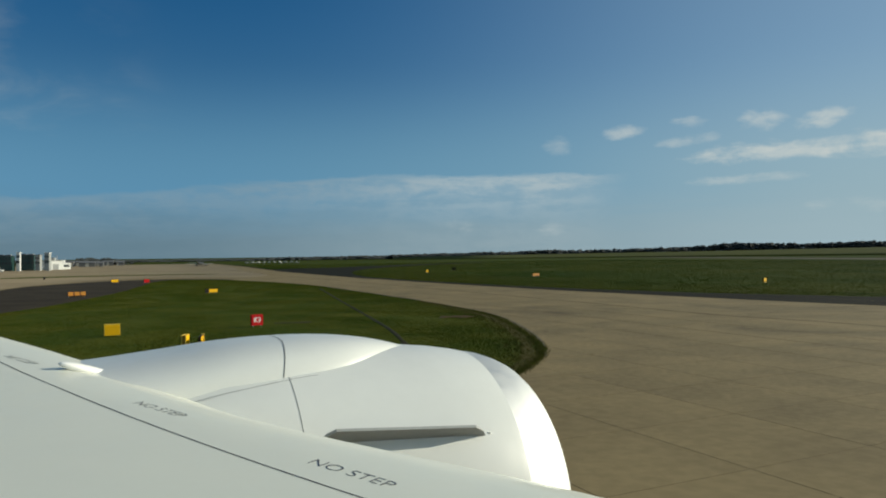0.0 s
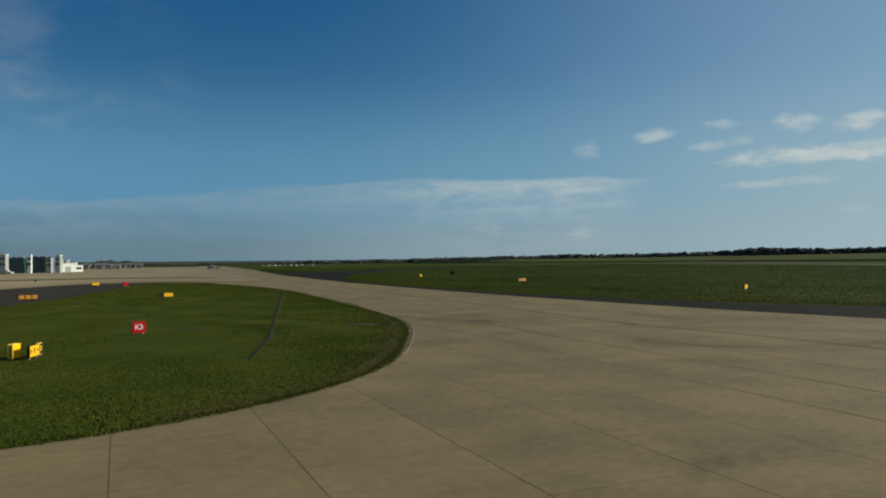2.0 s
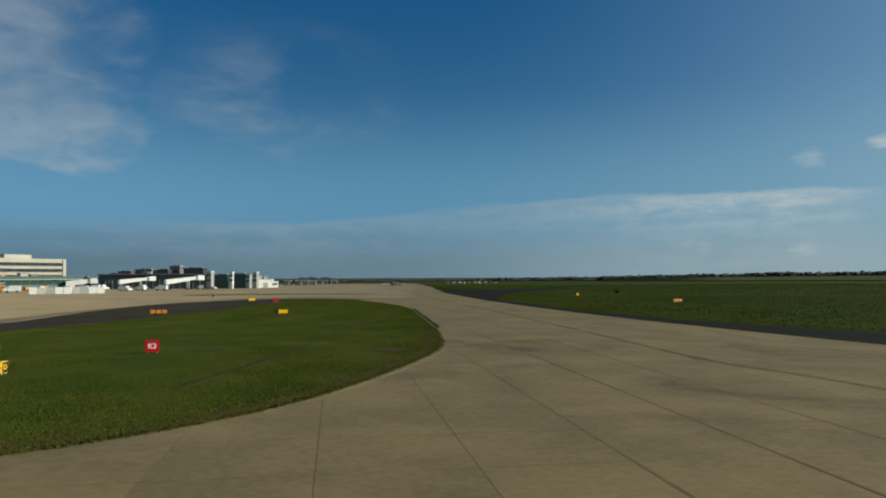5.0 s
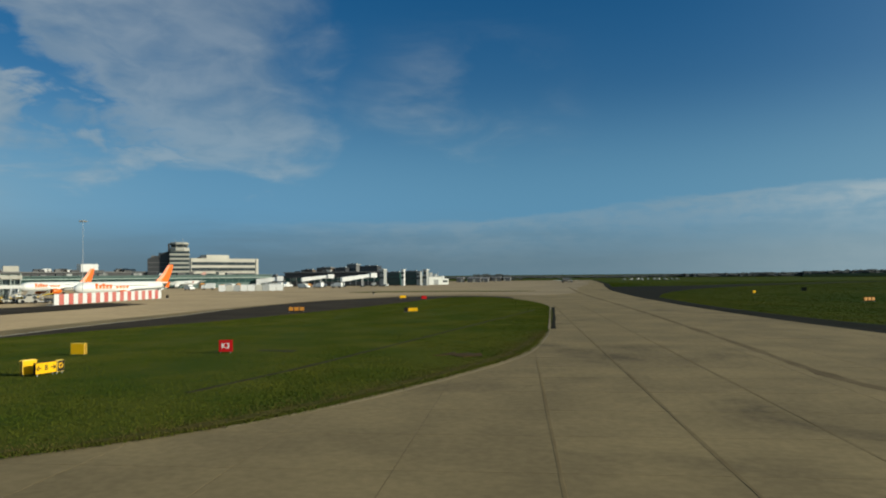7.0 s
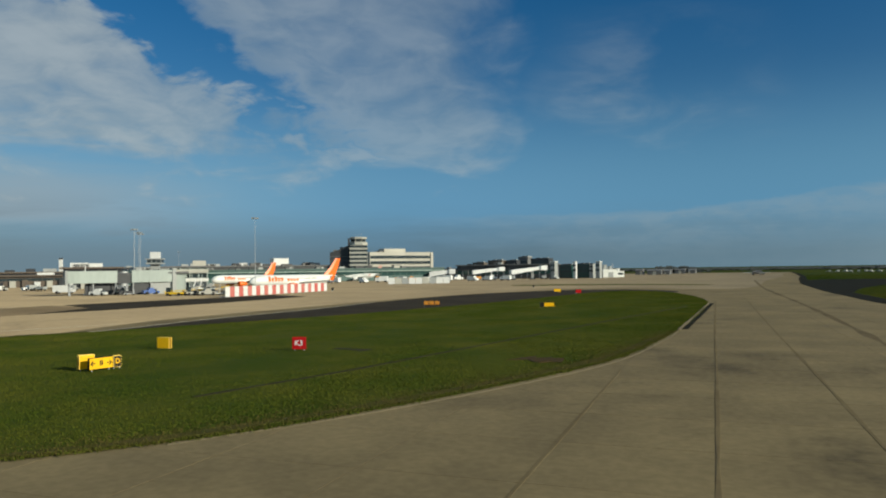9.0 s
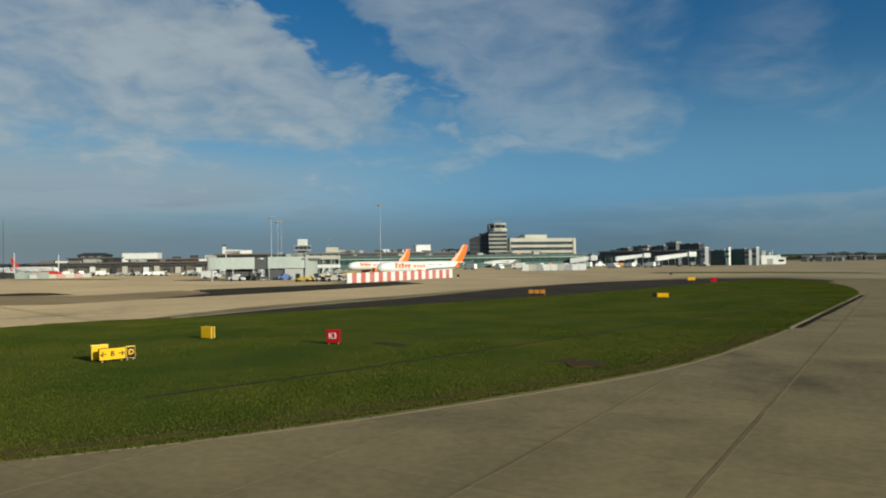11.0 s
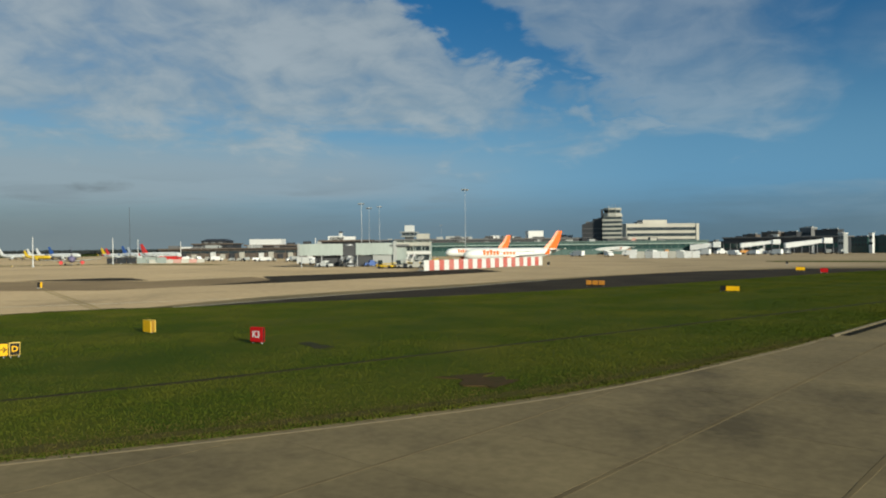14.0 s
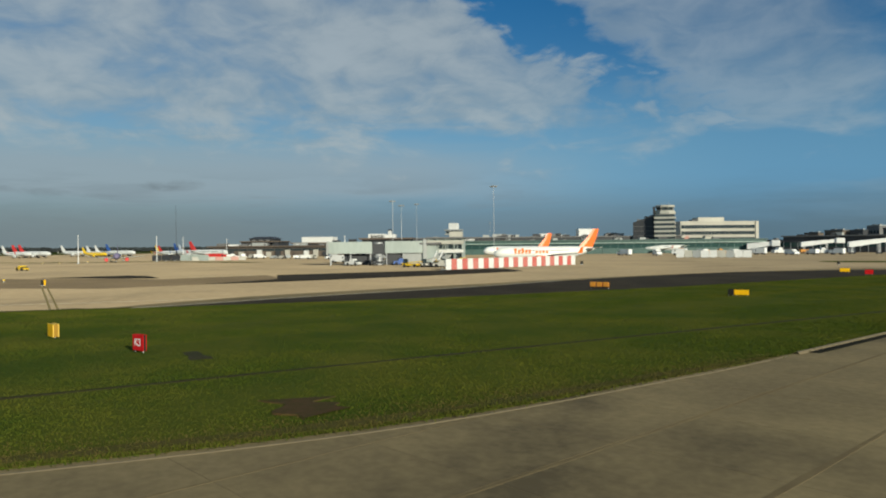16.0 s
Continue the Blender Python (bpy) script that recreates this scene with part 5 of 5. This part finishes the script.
def steps_truck(x, y, ang, label):
    """Passenger steps on wheels."""
    v = thing("passenger_steps", frame_of(x, y, ang, 0.008), label, "steps", "passenger steps")
    part("chassis", box(-2.6, -0.9, 0.4, 2.6, 0.9, 0.85, bevel=0.05), M["white_paint"], v)
    for k in range(12):
        part("tread", box(-2.4 + 0.36 * k, -0.75, 0.95 + 0.2 * k, -2.0 + 0.36 * k, 0.75, 1.0 + 0.2 * k), M["steel"], v)
    part("landing", box(1.9, -0.85, 3.3, 3.1, 0.85, 3.42), M["steel"], v)
    for sy in (-0.8, 0.8):
        part("side_panel", loft([[(-2.5, sy - 0.03, 0.9), (-2.5, sy + 0.03, 0.9), (-2.5, sy + 0.03, 1.9), (-2.5, sy - 0.03, 1.9)], [(2.0, sy - 0.03, 3.3), (2.0, sy + 0.03, 3.3), (2.0, sy + 0.03, 4.3), (2.0, sy - 0.03, 4.3)]]), M["white_paint"], v)
        part("support", rod((1.8, sy, 0.8), (2.2, sy, 3.3), 0.07, sides=8), M["steel"], v)
    for wx in (-1.8, 1.8):
        for sy in (-0.85, 0.85):
            part("wheel", rod((wx, sy - 0.12, 0.42), (wx, sy + 0.12, 0.42), 0.42, sides=14), M["tyre"], v)


for (x, y, a, m, what, tall) in ((-91.5, 171.2, 20, "fleet_yellow", "yellow belt loader standing by the walkway", 1.7), (-88.6, 174.6, 70, "cream", "cream scissor loader near the barrier", 2.9), (-85.6, 177.4, 110, "cream", "cream high loader near the barrier", 3.2), (-84.2, 179.8, 30, "fleet_yellow", "yellow belt loader near the barrier", 2.6), (-114.5, 176.4, 150, "dark_clad", "dark belt loader under the walkway", 2.4)):
    loader(x, y, a, M[m], what, tall)
for (x, y, a, m) in ((-111.0, 176.0, 50, "dark_clad"), (-90.0, 176.5, 30, "cream"), (-86.8, 175.0, 80, "white_paint"), (-83.0, 176.6, 60, "white_paint"), (-81.4, 179.0, 20, "cladding")):
    trolley(x, y, a, M[m], "baggage trolley with a canopy parked by the walkway")
steps_truck(-92.5, 181.5, 120, "white passenger steps behind the barrier")
for (x, y, a, kind, m, what) in ((-119.6, 170.8, 20, "car", "white_paint", "white car under the raised walkway"), (-110.4, 180.4, 60, "tug", "blue", "blue tug under the raised walkway")):
    vehicle(x, y, a, kind, M[m], what, 4.4, 1.9, 1.9)
for k in range(9):
    q = k / 8
    vehicle(-128 + 74 * q, 330 + 40 * q + rng.uniform(-5, 5), rng.uniform(0, 360), rng.choice(("van", "truck")), M["airbridge_white"], "white service vehicle by the green pier", rng.uniform(5, 7), 2.2, rng.uniform(2.2, 3.0))

screen = thing("stand_screen", frame_of(-252, 166, 38), "low grey and green screens beside the far stands", "screen")
for k in range(6):
    part("panel", box(4.2 * k, 0, 0, 4.2 * k + 4.0, 0.2, 2.4, bevel=0.03), M["pale_green"] if k > 2 else M["dark_clad"], screen)
    part("foot", box(4.2 * k + 1.6, -0.6, -0.0, 4.2 * k + 2.4, 0.8, 0.15), M["steel"], screen)


blast = thing("blast_screen", frame_of(-88.0, 297.5, 23), "low pale slatted blast screen standing on the apron", "screen")
for k in range(9):
    part("panel", loft([[(2.9 * k, 0, 0.1), (2.9 * k + 2.75, 0, 0.1), (2.9 * k + 2.75, 0.12, 0.1), (2.9 * k, 0.12, 0.1)], [(2.9 * k, 0.5, 2.7), (2.9 * k + 2.75, 0.5, 2.7), (2.9 * k + 2.75, 0.62, 2.7), (2.9 * k, 0.62, 2.7)]]), M[("pole_white", "cream", "cladding", "pole_white")[k % 4]], blast)
    part("foot", box(2.9 * k + 1.0, -0.3, 0.0, 2.9 * k + 1.7, 1.2, 0.12), M["steel"], blast)


# ---- the plane far down the taxiway ----
airliner(62.0, 480.0, 70, 0.50, M["dark_clad"], M["black"], "distant grey airliner with a dark fin seen from behind")


# ---- distant trees ----
def tree_belt(name, line, label, seed):
    """A far wood: trunks with many small leaf clumps, uneven along its top."""
    rng = random.Random(seed)
    verts, faces = [], []
    for (x0, y0, h0), (x1, y1, h1) in zip(line, line[1:]):
        n = max(2, int(math.hypot(x1 - x0, y1 - y0) / 1.4))
        for k in range(n):
            q = (k + rng.random()) / n
            bx, by = x0 + (x1 - x0) * q + rng.gauss(0, 6), y0 + (y1 - y0) * q + rng.gauss(0, 6)
            h = (h0 + (h1 - h0) * q) * (0.86 + 0.26 * abs(noise.noise((bx * 0.010, by * 0.010, seed))) * 2) * rng.uniform(0.93, 1.05)
            for c in range(26):
                z = h * rng.uniform(0.05, 0.93)
                spread = 6.5 * (1.05 - (z / h) ** 2)
                cx, cy = bx + rng.gauss(0, spread * 0.6), by + rng.gauss(0, spread * 0.6)
                r = rng.uniform(1.6, 3.4) * (1.1 - 0.25 * z / h)
                b = len(verts)
                for dx, dy, dz in ((1.3, 0, 0), (-0.8, 1.0, 0), (-0.8, -1.0, 0), (0, 0, 0.5), (0, 0, -0.7)):
                    verts.append((cx + dx * r * rng.uniform(0.7, 1.3), cy + dy * r * rng.uniform(0.7, 1.3), max(0, z + dz * r * rng.uniform(0.7, 1.2))))
                faces += [(b, b + 1, b + 3), (b + 1, b + 2, b + 3), (b + 2, b, b + 3), (b + 1, b, b + 4), (b + 2, b + 1, b + 4), (b, b + 2, b + 4)]
    me = bpy.data.meshes.new(name)
    me.from_pydata(verts, [], faces)
    me.materials.append(M["leaf"])
    return tagged(new(name, me), label, "trees", kind="stuff")


def far_rise(line):
    """The far field swelling up gently to the foot of the trees."""
    rings = []
    for x, y, h in line:
        rings.append([(x * q, y * q, z * h - 0.04) for q, z in ((0.86, 0.0), (0.89, 0.12), (0.93, 0.34), (0.965, 0.46), (1.03, 0.46), (1.03, -0.2))])
    tagged(part("field_rise", loft(rings), M["dry_grass"], smooth=True), "dry olive field rising gently towards the distant trees", "ground", kind="structure")


WOOD = [(950, 0, 20), (900, 300, 20), (842, 550, 18.5), (740, 680, 14), (638, 775, 11.5), (515, 861, 9), (377, 929, 6)]
far_rise(WOOD)
tree_belt("tree_belt", WOOD, "dark distant belt of trees along the airfield's edge", 3)
tree_belt("tree_belt", [(377, 929, 5.5), (305, 954, 4), (190, 983, 2.6), (60, 1000, 2.4), (-150, 980, 3)], "dark distant hedge and trees behind the apron", 4)
tree_belt("tree_belt", [(0, 700, 6), (8, 708, 6.5), (18, 712, 5)], "dark clump of trees beyond the low buildings", 9)
tree_belt("tree_belt", [(-640, 560, 5), (-860, 380, 5), (-930, 150, 5), (-900, -100, 5)], "dark distant trees behind the parked airliners", 6)


# ---- marks in the turf and on the paving ----
def trail(name, row, width, mat, label, z, wobble=0.25, kind="structure", category="ground mark"):
    """A narrow uneven strip along a line of the plan."""
    line = smooth_line(row, False, 8)
    bm = bmesh.new()
    rows = []
    for k, (x, y) in enumerate(line):
        x2, y2 = line[min(k + 1, len(line) - 1)]
        x1, y1 = line[max(k - 1, 0)]
        d = Vector((x2 - x1, y2 - y1, 0)).normalized()
        n = Vector((-d.y, d.x, 0))
        w = width * (0.5 + wobble * noise.noise((x * 0.9, y * 0.9, 5.0)))
        top = [Vector((x, y, z)) + n * w, Vector((x, y, z)) - n * w]
        low = [top[0] + n * 0.12 - Vector((0, 0, 0.1)), top[1] - n * 0.12 - Vector((0, 0, 0.1))]
        rows.append([bm.verts.new(p) for p in (top[0], top[1], low[1], low[0])])
    for p, q in zip(rows, rows[1:]):
        for i in range(4):
            j = (i + 1) % 4
            bm.faces.new((p[i], p[j], q[j], q[i]))
    return tagged(part(name, bm, mat), label, category, kind=kind)


M["fringe"] = material("fringe", (0.088, 0.070, 0.022), 0.95, (0.052, 0.056, 0.012), 0.5, 3, 0.9, 0.05, gloss=0.05)
# dark because the shade inside the trench is put into its colour
M["trench"] = material("trench", (0.024, 0.020, 0.011), 0.95, (0.034, 0.036, 0.010), 0.6, 6, 0.9, 0.03, gloss=0.1)
M["mud"] = material("mud", (0.080, 0.042, 0.019), 0.95, (0.035, 0.040, 0.008), 0.5, 4, 0.9, 0.03, gloss=0.1)
TRENCH = [(36.9, 131), (30.2, 101), (25.0, 77), (20.6, 57), (18.4, 49), (17.2, 45)]
# a strip laid on the turf, coloured like the trench's shaded side
trail("drain_trench", TRENCH, 0.26, M["trench"], "narrow drain trench drawn as a strip in its shaded tone", 0.108)
trail("bare_patch", [(13.4, 66.2), (15.0, 65.8), (16.6, 65.5)], 0.9, M["soil"], "short dark scrape in the turf", 0.106)
trail("bare_patch", [(28.7, 63.8), (29.5, 63.4), (30.5, 63.2), (31.6, 63.3)], 2.0, M["mud"], "bare muddy patch in the turf", 0.112, 0.6)
trail("kerb_strip", [(38.05, 90), (38.85, 106), (39.75, 126), (40.45, 142)], 0.60, M["asphalt_dark"], "narrow dark strip between turf and concrete", 0.018, 0.2)
trail("kerb_strip", [(37.6, 89), (38.4, 106), (39.3, 126), (40.0, 142)], 0.16, M["kerb"], "pale raised kerb beside the turf", 0.10, 0.1)
WORN = [(12, 29.9), (18, 33.6), (21.6, 37.4), (26.6, 46.3), (33.2, 63), (36.0, 79), (37.0, 86)]
trail("turf_fringe", WORN, 0.7, M["fringe"], "brownish trampled fringe along the turf's edge", 0.058, 0.6)
trail("kerb_strip", [(22.6, 37.0), (27.9, 46), (34.5, 62.7), (36.9, 79), (37.6, 88)], 0.07, M["kerb"], "thin pale kerb between turf and concrete", 0.03, 0.1)
trail("sealed_joint", [(56.5, 10), (54.6, 40), (52.4, 52), (52.7, 69), (53.1, 90), (53.5, 126), (53.4, 159), (53.2, 230), (56, 330)], 0.7, M["rubber"], "dark tar-sealed joint running along the taxiway", 0.007, 0.6)
for x in (35.6, 40.85, 46.0):
    trail("sealed_joint", [(x + 0.1, 8), (x, 30), (x + 0.05, 60), (x, 96), (x + 0.2, 150)] if x > 38 else [(x + 0.1, 4), (x, 20), (x, 44), (x, 60)], 0.13, M["joint_stain"], "brown stained joint between rows of concrete bays", 0.006, 0.6)
trail("turf_fringe", [(-24, 48), (-25.6, 60), (-23.8, 68.4), (-20.2, 74.8)], 2.2, M["fringe"], "sparse brownish turf thinning out onto the concrete", 0.028, 0.7)
trail("grass_verge", [(-300, 108), (-262, 128), (-250, 142), (-232, 160), (-205, 170), (-180, 176)], 9.0, M["dry_grass"], "thin strip of dry grass beside the far apron", 0.03, 0.5)
for off in (-0.35, 0.35):
    trail("guide_line", [(-74.5, 80.7 + off), (-46.4, 74.2 + off), (-24.5, 69.1 + off)], 0.18, M["faded_yellow"], "faded yellow painted line across the concrete", 0.022, 0.05)
for row in ([(-20.8, 72), (-20.2, 80), (-20.5, 93), (-19.8, 106), (-18.9, 118), (-19.1, 141)], [(-40, 57), (-35.3, 66), (-29, 78.5), (-26, 85)], [(-82.2, 105), (-81.6, 112), (-80.6, 123)]):
    trail("edge_line", row, 0.3, M["line_paint"], "worn pale edge line on the asphalt", 0.020, 0.05)
for x, y in ((-92.9, 79.0), (-242.1, 122.3), (-235.3, 126.1), (-243.6, 138.2), (-40, 64.0)):
    s = thing("edge_light", pose(x, y, 0.03), "small orange taxiway edge light", "airfield light", "edge lights")
    part("stem", rod((0, 0, -0.02), (0, 0, 0.25), 0.1), M["steel"], s)
    part("lens", rod((0, 0, 0.22), (0, 0, 0.5), 0.2, 0.14, 12), M["fleet_yellow"], s)


def within(pts, outline):
    """Which of many plan points lie in an outline."""
    edge, keep = np.array(outline), np.zeros(len(pts), bool)
    for (ax, ay), (bx, by) in zip(edge, np.roll(edge, -1, 0)):
        if ay != by:
            keep ^= ((ay > pts[:, 1]) != (by > pts[:, 1])) & (pts[:, 0] < (bx - ax) * (pts[:, 1] - ay) / (by - ay) + ax)
    return keep


def blades(name, pts, z, wide, tall, rng, mat, label):
    """Upright blades or tufts at plan points, a little longer in drifts."""
    n = len(pts)
    drift = 0.5 + 0.5 * np.sin(pts[:, 0] * 0.31 + 1.7 * np.sin(pts[:, 1] * 0.17)) * np.sin(pts[:, 1] * 0.23 + pts[:, 0] * 0.11)
    high = rng.uniform(*tall, n) * (0.75 + 0.5 * drift)
    turn, lean = rng.uniform(0, 2 * np.pi, n), rng.normal(0, 0.4, (n, 2)) * high[:, None]
    way = np.column_stack((np.cos(turn), np.sin(turn))) * rng.uniform(*wide, n)[:, None]
    co = np.empty((n, 3, 3))
    co[:, 0, :2], co[:, 1, :2], co[:, 2, :2] = pts - way, pts + way, pts + lean
    co[:, :2, 2], co[:, 2, 2] = z, z + 0.03 + high
    me = bpy.data.meshes.new(name)
    me.vertices.add(3 * n)
    me.vertices.foreach_set("co", co.ravel())
    me.loops.add(3 * n)
    me.loops.foreach_set("vertex_index", np.arange(3 * n))
    me.polygons.add(n)
    me.polygons.foreach_set("loop_start", np.arange(n) * 3)
    me.update()
    me.materials.append(mat)
    tagged(new(name, me), label, "grass", kind="stuff")


def scatter_blades(count, rough):
    rng = np.random.default_rng(11)
    pts = np.column_stack((rng.uniform(-26, 42, count * 2), rng.uniform(26, 207, count * 2)))
    pts = pts[within(pts, ISLAND_LINE)][:count]
    edge = np.array(ISLAND_LINE)
    k = rng.integers(0, len(edge), count // 16)
    q = rng.random((len(k), 1))
    rim = edge[k] * (1 - q) + np.roll(edge, -1, 0)[k] * q + rng.normal(0, 0.18, (len(k), 2))
    pts = np.vstack((pts, rim))
    # browner blades along the worn edge
    near = np.full(len(pts), 99.0)
    for p, q in zip(WORN, WORN[1:]):
        p, d = np.array(p), np.subtract(q, p)
        f = np.clip((pts - p) @ d / (d @ d), 0, 1)
        near = np.minimum(near, np.hypot(*(pts - p - f[:, None] * d).T))
    # none in the trench and on the bare ground
    bare = np.zeros(len(pts), bool)
    for p, q in zip(TRENCH, TRENCH[1:]):
        p, d = np.array(p), np.subtract(q, p)
        f = np.clip((pts - p) @ d / (d @ d), 0, 1)
        bare |= np.hypot(*(pts - p - f[:, None] * d).T) < 0.24
    for x, y, a, b in ((30.1, 63.4, 1.6, 0.8), (15.0, 65.8, 1.6, 0.5)):
        bare |= ((pts[:, 0] - x) / a) ** 2 + ((pts[:, 1] - y) / b) ** 2 < rng.uniform(0.6, 1.2, len(pts))
    pts, near = pts[~bare], near[~bare]
    brown = near < np.abs(rng.normal(0, 1.3, len(pts)))
    blades("grass_blades", pts[~brown], 0.035, (0.018, 0.045), (0.03, 0.065), rng, M["grass"], "short mown green blades standing all over the turf")
    blades("dry_blades", pts[brown], 0.035, (0.018, 0.045), (0.03, 0.06), rng, M["fringe"], "brownish dry blades along the turf's worn edge")
    # the rough grass beyond the taxiway, thinning with distance
    far = np.column_stack((64 + 330 * rng.random(rough) ** 1.6, 20 + 480 * rng.random(rough) ** 1.3))
    verge = [(x + w + 0.3, y + 0.3 * w) for (x, y), w in zip(EAST_EDGE, EAST_VERGE)] + [(900, 680), (900, -60)]
    far = far[within(far, verge) & ~within(far, smooth_line(BRANCH, True, 3))]
    blades("rough_grass", far, -0.035, (0.035, 0.075), (0.03, 0.07), rng, M["grass_far"], "rough uncut grass in tufts beyond the taxiway")


scatter_blades(800000, 800000)

for k in range(10):
    a = radians(79.2 - 0.45 * k)
    d = 640 + 12 * (k % 3)
    vehicle(d * math.cos(a), d * math.sin(a), 20 * k, "car", M["cladding"], "pale car parked far beyond the taxiway", 4.2, 1.8, 1.5)


# ---- concrete bays ----
def build_bays():
    bay, gap = 5.18, 0.017
    near_parent = tagged(new("taxiway"), "weathered buff concrete taxiway of square bays", "taxiway", kind="structure")
    count = 0
    rest = bmesh.new()
    cells = []
    for i in range(-26, 22):
        for j in range(-12, 130):
            x0, y0 = 35.6 + (i - 6) * bay, 20.8 + (j - 4) * bay
            if all(inside((x0 + a * bay, y0 + b * bay), ISLAND_LINE) for a in (0, 0.5, 1) for b in (0, 0.5, 1)):
                continue
            if x0 < -30 and y0 > 12:
                continue
            poly = clip_poly(PAVED, x0 + gap, y0 + gap, x0 + bay - gap, y0 + bay - gap)
            if len(poly) >= 3:
                cells.append((x0, y0, poly))
    near = [c for c in cells if 15 <= c[0] <= 64 and 6 <= c[1] < 150][:290]
    chosen = {(c[0], c[1]) for c in near}
    meshes = None
    for x0, y0, poly in cells:
        if (x0, y0) in chosen:
            full = len(poly) == 4 and inside((x0 + 0.1, y0 + 0.1), PAVED) and inside((x0 + bay - 0.1, y0 + bay - 0.1), PAVED) and inside((x0 + bay - 0.1, y0 + 0.1), PAVED) and inside((x0 + 0.1, y0 + bay - 0.1), PAVED)
            if full and meshes:
                o = new("concrete_bay", meshes)
            else:
                bm = prism([(p[0] - x0, p[1] - y0) for p in poly], -0.1, 0.0)
                o = part("concrete_bay", bm, M["concrete"])
                if full:
                    meshes = o.data
            o.parent = near_parent
            o.location = (x0, y0, 0)
        else:
            v = [rest.verts.new((p[0], p[1], 0.0)) for p in poly]
            w = [rest.verts.new((p[0], p[1], -0.1)) for p in poly]
            rest.faces.new(v)
            for k in range(len(poly)):
                m = (k + 1) % len(poly)
                rest.faces.new((v[k], w[k], w[m], v[m]))
    me = bpy.data.meshes.new("concrete_bays")
    bmesh.ops.recalc_face_normals(rest, faces=rest.faces)
    rest.to_mesh(me)
    rest.free()
    me.materials.append(M["concrete_far"])
    o = new("concrete_bays", me)
    o.parent = near_parent
    tagged(o, kind="stuff")


build_bays()
